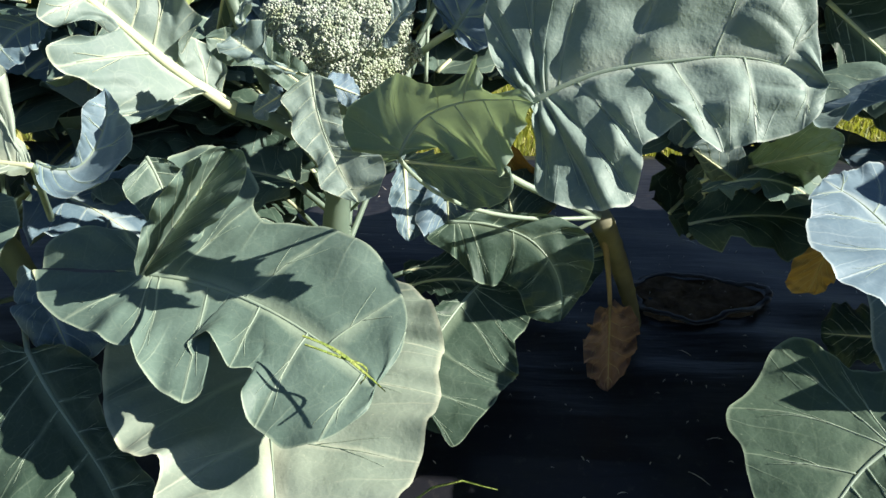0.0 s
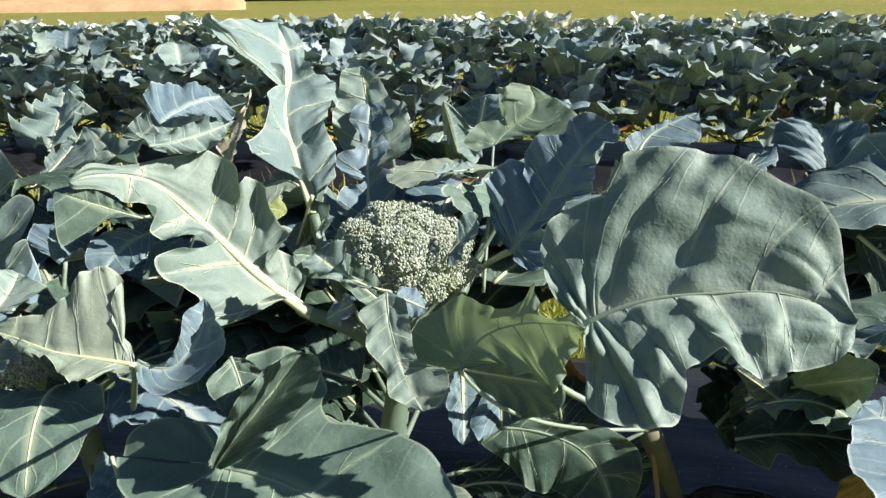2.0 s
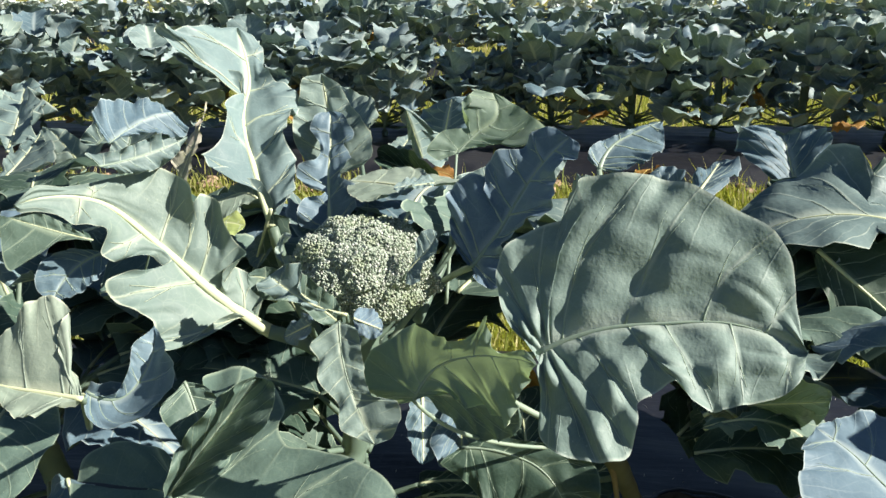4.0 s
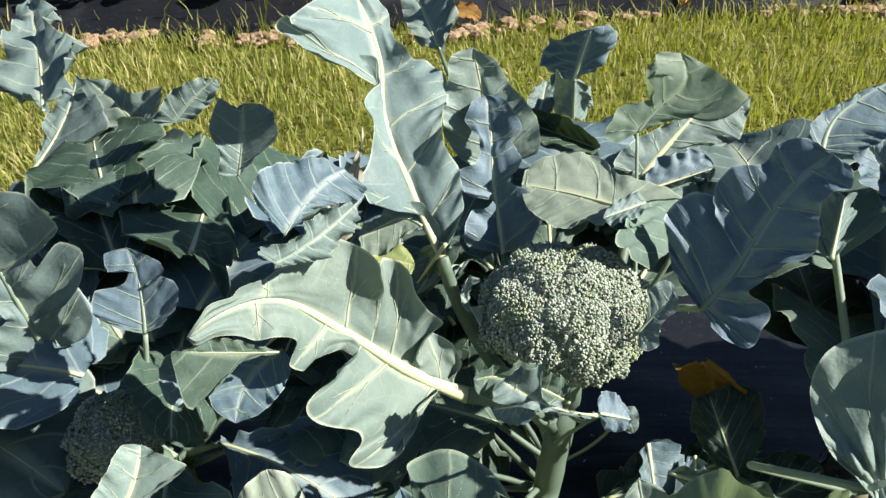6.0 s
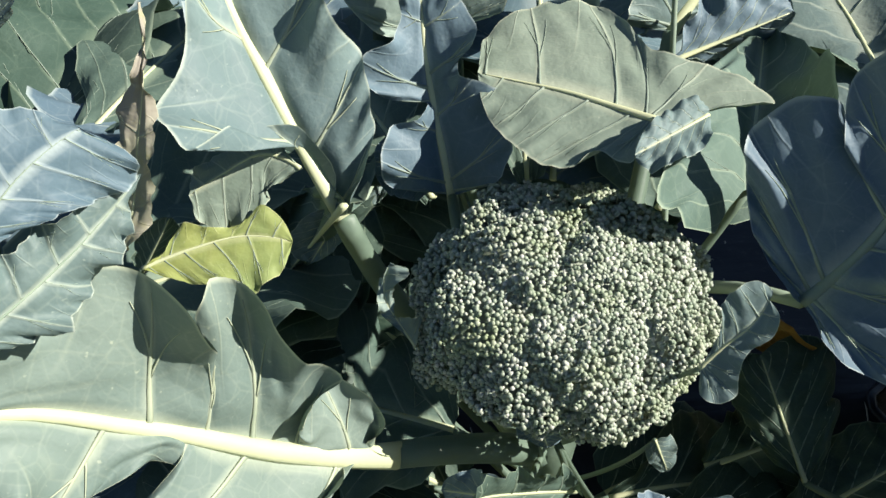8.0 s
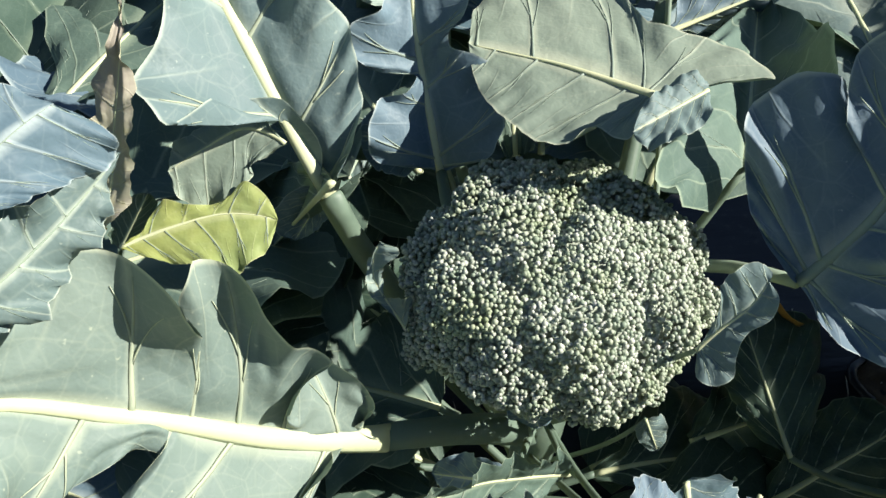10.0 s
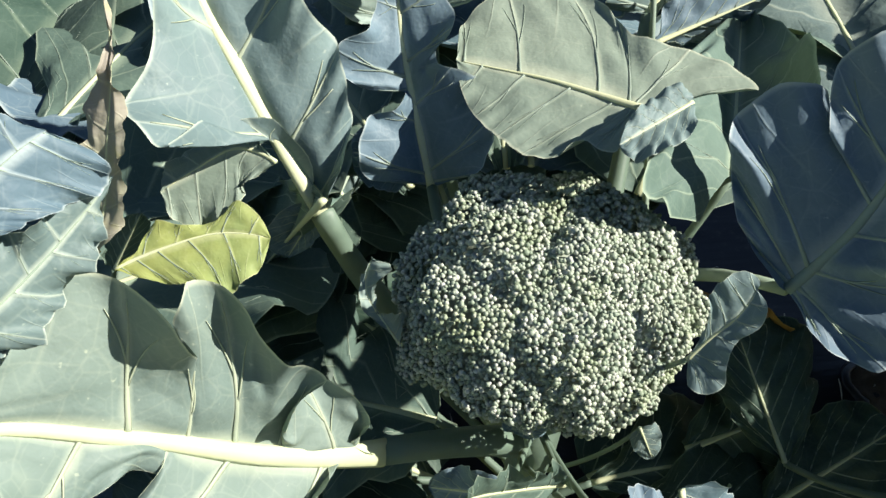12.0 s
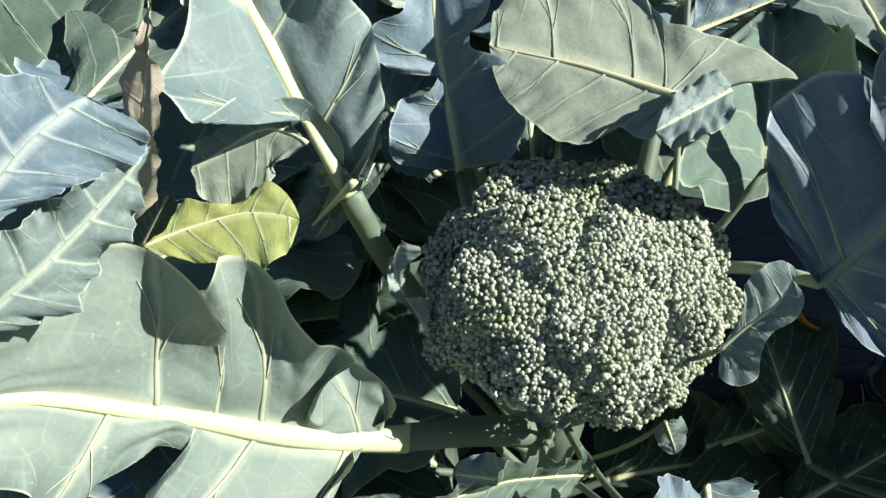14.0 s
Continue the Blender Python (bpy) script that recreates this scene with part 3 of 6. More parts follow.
# ---- ground, film beds, far distance ----
def ground():
    n = 90
    xs = np.concatenate([np.linspace(-900, -9, 16), np.linspace(-8, 8, n), np.linspace(9, 900, 16)])
    ys = np.concatenate([np.linspace(-500, -4, 10), np.linspace(-3, 14, n), np.linspace(15, 1500, 24)])
    gx, gy = np.meshgrid(xs, ys, indexing="ij")
    gz = 0.012 * np.sin(gx * 2.1 + np.sin(gy * 1.3)) * np.sin(gy * 1.7) - 0.012
    gz[np.abs(gy) > 14] = -0.012
    c = len(ys)
    faces = [(i * c + j, (i + 1) * c + j, (i + 1) * c + j + 1, i * c + j + 1) for i in range(len(xs) - 1) for j in range(c - 1)]
    p = np.stack([gx.ravel(), gy.ravel(), gz.ravel()], 1)
    return solo("ground", mesh_of("ground", p, faces, TURF), "mown green and yellow grass field between the beds", "ground", kind="structure")


ground()

HOLES = {}


def bed(name, y, x0, x1, step, label, front=0.58, back=0.52):
    """A raised bed under black film: flat top, rounded shoulders, skirts tucked into the turf."""
    prof = ((-front, -0.03), (-front + 0.03, 0.02), (-front + 0.13, 0.085), (-front + 0.22, 0.112), (-0.24, 0.119), (-0.15, 0.121), (-0.07, 0.122), (0.0, 0.123), (0.07, 0.122), (0.16, 0.120), (0.26, 0.116), (back - 0.2, 0.110), (back - 0.12, 0.085), (back - 0.03, 0.02), (back, -0.03))
    ys, zs = np.array(prof).T
    fine = np.linspace(0, len(ys) - 1, (len(ys) - 1) * 3 + 1)
    ys, zs = np.interp(fine, range(len(ys)), ys), np.interp(fine, range(len(zs)), zs)
    xs = np.arange(x0, x1 + step, step)
    gx, gy = np.meshgrid(xs, ys, indexing="ij")
    gz = np.broadcast_to(zs, gx.shape).copy()
    gz += 0.006 * np.sin(gx * 5.3 + y) * np.sin(gy * 9 + gx) + 0.0025 * np.sin(gx * 23 + gy * 31) + 0.002 * np.sin(gx * 3 + gy * 70)
    gy = gy + y + 0.012 * np.sin(gx * 3.1 + y * 2)
    c = len(ys)
    faces = []
    for i in range(len(xs) - 1):
        for j in range(c - 1):
            mx, my = (gx[i, j] + gx[i + 1, j]) / 2, (gy[i, j] + gy[i, j + 1]) / 2
            hole = False
            if y < 2:
                for hx, hy, rx, ry in HOLES.values():
                    hole |= ((mx - hx) / rx) ** 2 + ((my - hy) / ry) ** 2 < 1
            if not hole:
                faces.append((i * c + j, (i + 1) * c + j, (i + 1) * c + j + 1, i * c + j + 1))
    p = np.stack([gx.ravel(), gy.ravel(), gz.ravel()], 1)
    return solo(name, mesh_of(name, p, faces, FILM), label, "plastic mulch", kind="structure")


bed("mulch_film", 1.13, -8.0, 8.0, 0.03, "black plastic mulch film over a raised bed, dusty and wrinkled", 0.58, 0.75)
for row in range(1, 4):
    y = 1.1 + 3.0 * row
    bed("mulch_film", y, -6 - y, 6 + y, 0.06 if row < 2 else 0.25, "black plastic mulch film on a raised crop bed")


def soil_patch():
    """A planting hole torn in the film: crumbly soil within a ragged, lifted rim."""
    r = random.Random(9)
    n, rings = 64, 12
    edge = [1 + 0.10 * math.sin(3 * a + 1) + 0.05 * math.sin(7 * a) + r.uniform(-0.03, 0.03) for a in np.linspace(0, 2 * math.pi, n, endpoint=False)]
    verts, faces, rim = [], [], []
    for q in range(rings + 1):
        for k in range(n):
            a = 2 * math.pi * k / n
            x, y = 0.392 + 0.105 * edge[k] * q / rings * math.cos(a), 1.132 + 0.060 * edge[k] * q / rings * math.sin(a)
            lump = 0.010 * noise.noise(Vector((x * 45, y * 45, 0))) + 0.005 * noise.noise(Vector((x * 120, y * 120, 3)))
            verts.append((x, y, 0.130 + lump * (1 - 0.6 * q / rings) - (0.012 if q == rings else 0)))
            if q == rings:
                rim.append((x, y, 0.131 + 0.004 * math.sin(5 * a) + 0.002 * r.random()))
    for q in range(rings):
        faces += [(q * n + k, (q + 1) * n + k, (q + 1) * n + (k + 1) % n, q * n + (k + 1) % n) for k in range(n)]
    hole = solo("soil", mesh_of("soil", verts, faces, SOIL), "bare brown soil showing in the planting hole", "soil", kind="structure")
    part("film_rim", mesh_of("film_rim", *tube(rim + rim[:1], [0.006] * (n + 1), 6, 0.5), FILM), hole)
    return hole


soil_patch()


def blades(name, boxes, seed, tall, label, sides=2):
    """Grass: bent tapering blades, in one mesh."""
    rng = np.random.default_rng(seed)
    verts, faces = [], []
    base = 0
    for x0, x1, y0, y1, count in boxes:
        x, y = rng.uniform(x0, x1, count), rng.uniform(y0, y1, count)
        patch = np.array([noise.noise(Vector((a * 1.7, b * 1.7, 7))) for a, b in zip(x, y)])
        h = tall * rng.gamma(6, 1 / 6, count) * (1 + 0.5 * patch)
        w = rng.uniform(0.0016, 0.0036, count) * (1 + 0.12 * np.maximum(0, y - 3))
        ang = rng.uniform(0, 2 * math.pi, count)
        lean = rng.uniform(0.05, 0.75, count) * h
        da = rng.uniform(0, 2 * math.pi, count)
        dx, dy = np.cos(da) * lean, np.sin(da) * lean
        ox, oy = np.cos(ang) * w, np.sin(ang) * w
        z0 = np.full(count, -0.01)
        quad = [np.stack([x - ox, y - oy, z0], 1), np.stack([x + ox, y + oy, z0], 1), np.stack([x + 0.35 * dx + 0.8 * ox, y + 0.35 * dy + 0.8 * oy, z0 + 0.6 * h], 1), np.stack([x + 0.35 * dx - 0.8 * ox, y + 0.35 * dy - 0.8 * oy, z0 + 0.6 * h], 1), np.stack([x + dx, y + dy, z0 + h * 0.95], 1)]
        verts.append(np.stack(quad, 1).reshape(-1, 3))
        for k in range(count):
            b = base + 5 * k
            faces.append((b, b + 1, b + 2, b + 3))
            faces.append((b + 3, b + 2, b + 4))
        base += 5 * count
    return solo(name, mesh_of(name, np.concatenate(verts), faces, BLADE, smooth=False), label, "grass", kind="stuff")


blades("grass", [(-3.6, 3.8, 1.86, 3.60, 64000), (-2.2, 3.0, 1.84, 2.3, 9000)], 3, 0.046, "yellow-green uncut grass in the aisle between the beds")
blades("tall_grass", [(-4.5, 4.5, 3.42, 3.66, 300), (-3.5, 3.5, 2.2, 3.4, 260)], 5, 0.12, "tall thin grass stalks along the edge of the black film")
blades("grass", [(-7, 7, 4.65, 6.5, 16000), (-11, 11, 7.7, 9.6, 9000), (-14, 14, 10.7, 12.6, 6000)], 4, 0.12, "yellow-green grass aisle behind the next bed")


def field_patch():
    rng = np.random.default_rng(8)
    gx, gy = np.meshgrid(np.linspace(-75, -13.2, 130), np.linspace(37, 58, 40), indexing="ij")
    gx = -13.4 * gy / 36 - (-13.2 - gx) * 1.3
    gz = 0.30 + 0.16 * rng.random(gx.shape)
    gz[-1], gz[0], gz[:, 0] = -0.05, -0.05, -0.05
    faces = [(i * 40 + j, (i + 1) * 40 + j, (i + 1) * 40 + j + 1, i * 40 + j + 1) for i in range(129) for j in range(39)]
    return solo("dry_field", mesh_of("dry_field", np.stack([gx.ravel(), gy.ravel(), gz.ravel()], 1), faces, STUBBLE), "tan dry crop strip across the far field", "field", kind="stuff")


field_patch()


def conifer(name, seed):
    """A dark tree: tapered trunk and a crown of many drooping sprays."""
    rng = np.random.default_rng(seed)
    tree = thing(name, (0, 0, 0), "dark tall tree at the far edge of the field", "tree", "far tree line")
    p = np.array([(0.15 * math.sin(k), 0.1 * k, 0) for k in range(2)])
    z = np.linspace(0, 13, 8)
    part("trunk", mesh_of("trunk", *tube(np.stack([0.2 * np.sin(z), 0.15 * np.cos(z), z], 1), 0.28 * (1 - z / 14), 7), BARK), tree)
    pieces = []
    for k in range(620):
        h = rng.uniform(0.03, 1) ** 0.9
        reach = (1 - h) ** 0.6 * rng.uniform(1.2, 3.6) + 0.25
        a = rng.uniform(0, 6.283)
        c = np.array([math.cos(a) * reach, math.sin(a) * reach, 0.5 + 13 * h])
        s = rng.uniform(0.35, 0.8)
        q = c + rng.normal(0, s * 0.55, (5, 3)) * (1, 1, 0.6)
        pieces.append((q, [(0, 1, 2), (0, 2, 3), (0, 3, 4), (1, 3, 4)]))
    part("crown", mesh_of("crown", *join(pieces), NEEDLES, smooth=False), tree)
    return tree


trees = [conifer("tree", s) for s in (1, 2, 3)]
rng = random.Random(11)
spots = [(-75 + 2.1 * k + rng.uniform(-0.8, 0.8), 62 + rng.uniform(0, 5)) for k in range(72)]
for k, (x, y) in enumerate(spots):
    m = Matrix.Translation((x, y, 0)) @ Matrix.Rotation(rng.uniform(0, 6.28), 4, "Z") @ Matrix.Scale(rng.uniform(0.8, 1.25), 4)
    if k < 3:
        trees[k].matrix_basis = m
    else:
        t = copy_thing(trees[k % 3], m)
        t.matrix_basis = m


def undergrowth():
    rng = np.random.default_rng(21)
    pieces = []
    for k in range(2600):
        c = np.array([rng.uniform(-85, 85), rng.uniform(60.5, 66), rng.uniform(0, 2.6)])
        q = c + rng.normal(0, 0.5, (5, 3))
        pieces.append((q, [(0, 1, 2), (0, 2, 3), (0, 3, 4), (1, 3, 4)]))
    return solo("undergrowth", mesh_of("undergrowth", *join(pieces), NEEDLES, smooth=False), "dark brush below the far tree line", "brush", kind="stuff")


undergrowth()


# ---- broccoli plants ----
def sphere_grid(rings=4, seg=6):
    v = [(0, 0, 1)]
    for i in range(1, rings):
        a = math.pi * i / rings
        v += [(math.sin(a) * math.cos(2 * math.pi * k / seg), math.sin(a) * math.sin(2 * math.pi * k / seg), math.cos(a)) for k in range(seg)]
    v.append((0, 0, -1))
    f = [(0, 1 + k, 1 + (k + 1) % seg) for k in range(seg)]
    for i in range(rings - 2):
        b = 1 + i * seg
        f += [(b + k, b + seg + k, b + seg + (k + 1) % seg, b + (k + 1) % seg) for k in range(seg)]
    last = len(v) - 1
    b = 1 + (rings - 2) * seg
    f += [(last, b + (k + 1) % seg, b + k) for k in range(seg)]
    return np.array(v), f


def head(plant, centre, radius, flat, tilt, lobes, bud, seed, label, fine=(4, 6), deep=1.0):
    """A broccoli head: bulging florets, each packed with small round buds."""
    o = np.array(plant.location)
    rng = np.random.default_rng(seed)
    c = np.asarray(centre) - o
    turn = np.array(Euler([radians(a) for a in tilt]).to_matrix())
    cv, cf = sphere_grid(10, 18)
    core = part("broccoli_head", mesh_of("broccoli_head", (cv * (radius * 0.76, radius * 0.76 * deep, radius * flat * 0.76)) @ turn.T + c, cf, BUDS), plant, label)
    # floret axes over the dome
    golden = math.pi * (3 - math.sqrt(5))
    axes = []
    for k in range(lobes):
        z = 1 - 1.42 * (k + 0.5) / lobes
        a = k * golden + rng.uniform(-0.25, 0.25)
        r = math.sqrt(max(0, 1 - z * z))
        axes.append((r * math.cos(a), r * math.sin(a), z))
    axes = np.array(axes)
    # buds: even points over the whole dome, each given to its nearest floret
    n = int(4.1 * radius**2 / bud**2 * 2.4)
    k = np.arange(n)
    z = 1 - 1.5 * (k + 0.5) / n
    a = k * golden
    d = np.stack([np.sqrt(1 - z * z) * np.cos(a), np.sqrt(1 - z * z) * np.sin(a), z], 1)
    d += rng.normal(0, 0.35 * bud / radius, d.shape)
    d /= np.linalg.norm(d, axis=1, keepdims=True)
    dots = d @ axes.T
    owner = dots.argmax(1)
    near = np.sort(dots, axis=1)
    gap = np.clip((near[:, -1] - near[:, -2]) * 3.0, 0, 1)
    lump = np.array([noise.noise(Vector(q) * 3.6) for q in d])
    clump = np.array([noise.noise(Vector(q) * 15) for q in d])
    rad = radius * (0.800 + 0.190 * gap**0.6 + 0.095 * lump + 0.055 * clump + rng.normal(0, 0.009, n))
    pos = d * rad[:, None] * (1, deep, flat)
    low = d[:, 2] < -0.25
    pos[low] *= (0.94, 0.94, 1.0)
    size = bud * rng.uniform(0.42, 0.64, n) * np.where(rng.random(n) < 0.12, 1.25, 1.0)
    sv, sf = sphere_grid(*fine)
    for q in range(lobes):
        pick = np.where(owner == q)[0]
        if len(pick) == 0:
            continue
        out = d[pick] * (1, 1, 1 / flat)
        out /= np.linalg.norm(out, axis=1, keepdims=True)
        out = out + rng.normal(0, 0.25, out.shape)
        long = rng.uniform(1.0, 1.45, len(pick))
        v = sv[None] * size[pick][:, None, None]
        v = v + out[:, None, :] * (sv @ np.array((0, 0, 0.0)))[None, :, None] + pos[pick][:, None, :]
        verts = v.reshape(-1, 3) @ turn.T + c
        m = len(sv)
        faces = [tuple(i + m * b for i in f) for b in range(len(pick)) for f in sf]
        part("floret", mesh_of("floret", verts, faces, BUDS), core)
    return core


def stem(plant, points, radii, mat=None):
    o = np.array(plant.location)
    p, _ = spline(np.asarray(points) - o, np.linspace(0, 1, 22))
    r = np.interp(np.linspace(0, 1, 22), np.linspace(0, 1, len(radii)), radii)
    r = r * (1 + 0.05 * np.sin(np.arange(22) * 2.3))
    return part("stem", mesh_of("stem", *tube(p, r, 12), mat or STALK), plant)


# ---- the plants of the near bed ----
plant_main = thing("broccoli_plant", (-0.125, 1.0, 0.115), "ripe broccoli plant with a large head among blue-green leaves", "broccoli plant", "plants of the near bed")
plant_side = thing("broccoli_plant", (0.300, 1.09, 0.10), "broccoli plant with one huge upright quilted leaf above black film", "broccoli plant", "plants of the near bed")
plant_west = thing("broccoli_plant", (-0.62, 1.02, 0.115), "broccoli plant with a small shaded head and broad lobed leaves", "broccoli plant", "plants of the near bed")
plant_east = thing("broccoli_plant", (0.76, 1.03, 0.115), "broccoli plant with broad dull leaves over the black film", "broccoli plant", "plants of the near bed")
FEET.update({plant_main.name: (-0.125, 0.98, 0.36), plant_side.name: (0.22, 0.93, 0.34), plant_west.name: (-0.62, 0.99, 0.32), plant_east.name: (0.75, 1.02, 0.30)})
REACH.update({plant_side.name: 0.14, plant_east.name: 0.16, plant_west.name: 0.16, plant_main.name: 0.22})
stem(plant_main, [(-0.13, 0.99, 0.10), (-0.14, 0.965, 0.30), (-0.12, 0.98, 0.45), (-0.115, 0.985, 0.56)], (0.017, 0.018, 0.017, 0.022))
stem(plant_side, [(0.300, 1.09, 0.08), (0.25, 0.99, 0.26), (0.199, 0.90, 0.404)], (0.009, 0.012, 0.015), STALK_OLD)
stem(plant_west, [(-0.60, 1.0, 0.10), (-0.61, 0.99, 0.28), (-0.66, 0.97, 0.42)], (0.018, 0.02, 0.02))
stem(plant_east, [(0.76, 1.03, 0.10), (0.75, 1.02, 0.25), (0.74, 1.02, 0.40)], (0.018, 0.02, 0.02))
head(plant_main, (-0.118, 1.000, 0.590), 0.103, 0.68, (16, 4, 0), 15, 0.0028, 4, "large tight grey-green broccoli head", deep=0.86)
head(plant_west, (-0.665, 0.965, 0.435), 0.062, 0.85, (10, -4, 0), 9, 0.0036, 5, "small dark broccoli head in the shade", (3, 5))
leaf(plant_main, [(0.008, 1.059, 0.625), (0.091, 1.278, 0.589)], (-0.043, 1.083, 0.654), (0.071, 1.107, 0.645), shape="round", uw=.55, rib=.003, mat=LEAF_GREEN, seed=5)
leaf(plant_main, [(-0.002, 1.216, 0.610), (0.096, 1.247, 0.624)], (0.054, 1.258, 0.650), (0.082, 1.266, 0.567), shape="oval", uw=.6, rib=.003, mat=LEAF_BLUE, seed=8)
leaf(plant_side, [(0.145, 0.980, 0.668), (0.166, 1.028, 0.711)], (0.153, 1.100, 0.682), (0.208, 1.080, 0.669), shape="eared", uw=.6, rib=.003, mat=LEAF, seed=10)
leaf(plant_side, [(-0.032, 0.915, 0.470), (-0.023, 0.847, 0.400)], (-0.047, 0.872, 0.440), (0.017, 0.908, 0.440), shape="oval", uw=.5, rib=.003, mat=LEAF_BLUE, seed=14)
leaf(plant_side, [(0.018, 0.905, 0.460), (0.021, 0.878, 0.380)], (-0.012, 0.849, 0.420), (0.043, 0.889, 0.420), shape="oval", uw=.5, rib=.003, mat=LEAF_BLUE, seed=15)
leaf(plant_side, [(-0.024, 0.851, 0.500), (0.089, 0.783, 0.520)], (0.037, 0.815, 0.530), (0.053, 0.796, 0.470), shape="oval", uw=.5, rib=.003, mat=LEAF_GREEN, seed=16)
leaf(plant_west, [(-0.278, 0.712, 0.440), (-0.199, 0.799, 0.537)], (-0.208, 0.699, 0.569), (-0.152, 0.727, 0.542), shape="oval", uw=.7, rib=.003, mat=LEAF_GREEN, seed=22)
leaf(plant_west, [(-0.457, 0.808, 0.380), (-0.377, 0.708, 0.330)], (-0.458, 0.747, 0.360), (-0.343, 0.750, 0.360), shape="oval", uw=.5, rib=.003, mat=LEAF_BLUE, seed=26)
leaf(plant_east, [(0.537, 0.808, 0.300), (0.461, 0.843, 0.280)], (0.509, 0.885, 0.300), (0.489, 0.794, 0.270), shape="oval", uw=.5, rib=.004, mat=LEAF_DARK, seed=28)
leaf(plant_side, [(0.356, 0.914, 0.460), (0.401, 0.774, 0.550)], (0.365, 0.802, 0.557), (0.406, 0.884, 0.450), shape="oval", uw=.5, rib=.003, mat=LEAF_GREEN, seed=30)
leaf(plant_side, [(0.358, 0.891, 0.450), (0.291, 0.885, 0.500)], (0.345, 0.896, 0.500), (0.335, 0.907, 0.440), shape="oval", uw=.5, rib=.003, mat=LEAF, seed=31)
leaf(plant_side, [(0.344, 1.013, 0.420), (0.349, 0.998, 0.330)], (0.319, 1.013, 0.380), (0.369, 1.013, 0.380), shape="oval", uw=.5, rib=.003, mat=LEAF_DARK, seed=32)
leaf(plant_west, [(-0.421, 1.086, 0.550), (-0.385, 1.094, 0.600)], (-0.417, 1.098, 0.580), (-0.390, 1.099, 0.570), shape="oval", uw=.6, rib=.002, mat=LEAF_GREEN, seed=38)
leaf(plant_west, [(-0.588, 1.140, 0.582), (-0.650, 1.422, 0.525)], (-0.728, 1.243, 0.571), (-0.535, 1.164, 0.576), shape="oval", uw=.5, rib=.004, mat=LEAF_DARK, seed=40)
leaf(plant_west, [(-0.467, 0.925, 0.610), (-0.495, 0.831, 0.626)], (-0.507, 0.857, 0.666), (-0.456, 0.848, 0.637), shape="oval", uw=.5, rib=.003, mat=LEAF_BLUE, seed=47)
leaf(plant_west, [(-0.546, 0.700, 0.537), (-0.451, 0.700, 0.610)], (-0.511, 0.720, 0.563), (-0.463, 0.660, 0.566), shape="oval", uw=.5, rib=.003, mat=LEAF, seed=50)
leaf(plant_main, [(-0.082, 1.330, 0.661), (-0.092, 1.235, 0.759)], (-0.109, 1.361, 0.678), (-0.047, 1.392, 0.659), shape="round", uw=.5, rib=.002, mat=LEAF, seed=53)
leaf(plant_main, [(-0.128, 1.352, 0.658), (-0.113, 1.419, 0.680)], (-0.143, 1.371, 0.678), (-0.103, 1.372, 0.670), shape="round", uw=.5, rib=.002, mat=LEAF, seed=54)
leaf(plant_main, [(-0.065, 1.492, 0.648), (-0.045, 1.467, 0.738)], (-0.120, 1.494, 0.677), (-0.001, 1.482, 0.702), shape="eared", uw=.5, rib=.003, mat=LEAF_BLUE, ruffle=.2, seed=55)
leaf(plant_side, [(0.322, 1.129, 0.655), (0.378, 1.240, 0.682)], (0.341, 1.220, 0.673), (0.400, 1.200, 0.686), shape="oval", uw=.6, rib=.004, mat=LEAF_BLUE, ruffle=.2, seed=57)
leaf(plant_side, [(0.326, 1.200, 0.598), (0.272, 1.220, 0.664)], (0.249, 1.180, 0.643), (0.318, 1.220, 0.678), shape="oval", uw=.6, rib=.004, mat=LEAF_BLUE, ruffle=.2, seed=58)
leaf(plant_side, [(0.497, 1.250, 0.633), (0.482, 1.300, 0.710)], (0.404, 1.280, 0.725), (0.543, 1.280, 0.723), shape="round", uw=.6, rib=.004, mat=LEAF_BLUE, seed=59)
leaf(plant_east, [(0.530, 1.200, 0.569), (0.580, 1.250, 0.678)], (0.510, 1.200, 0.658), (0.611, 1.200, 0.605), shape="round", uw=.6, rib=.004, mat=LEAF, seed=60)
leaf(plant_side, [(0.445, 1.220, 0.657), (0.488, 1.150, 0.583)], (0.504, 1.180, 0.654), (0.448, 1.180, 0.607), shape="oval", uw=.5, rib=.003, mat=LEAF_DARK, seed=61)
leaf(plant_east, [(0.466, 1.050, 0.614), (0.580, 0.980, 0.522)], (0.512, 0.980, 0.489), (0.569, 1.050, 0.617), shape="oval", uw=.5, rib=.005, mat=LEAF_DARK, seed=62)
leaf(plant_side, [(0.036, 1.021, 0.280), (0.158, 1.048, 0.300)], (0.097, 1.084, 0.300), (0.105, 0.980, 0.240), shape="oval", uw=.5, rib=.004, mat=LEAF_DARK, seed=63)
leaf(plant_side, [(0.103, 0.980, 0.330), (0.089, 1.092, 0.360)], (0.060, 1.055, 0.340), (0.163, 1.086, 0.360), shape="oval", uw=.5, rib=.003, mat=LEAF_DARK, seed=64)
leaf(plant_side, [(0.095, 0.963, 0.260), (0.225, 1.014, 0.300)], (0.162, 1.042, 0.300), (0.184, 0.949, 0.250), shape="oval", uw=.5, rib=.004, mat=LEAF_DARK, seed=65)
leaf(plant_main, [(-0.046, 1.314, 0.621), (-0.159, 1.348, 0.656)], (-0.104, 1.303, 0.683), (-0.122, 1.249, 0.660), shape="oval", uw=.5, rib=.003, mat=LEAF_DARK, seed=66)
leaf(plant_main, [(-0.249, 1.040, 0.658), (-0.325, 1.114, 0.500)], (-0.325, 1.172, 0.518), (-0.265, 1.099, 0.558), shape="round", uw=.5, rib=.003, mat=LEAF_GREEN, seed=67)
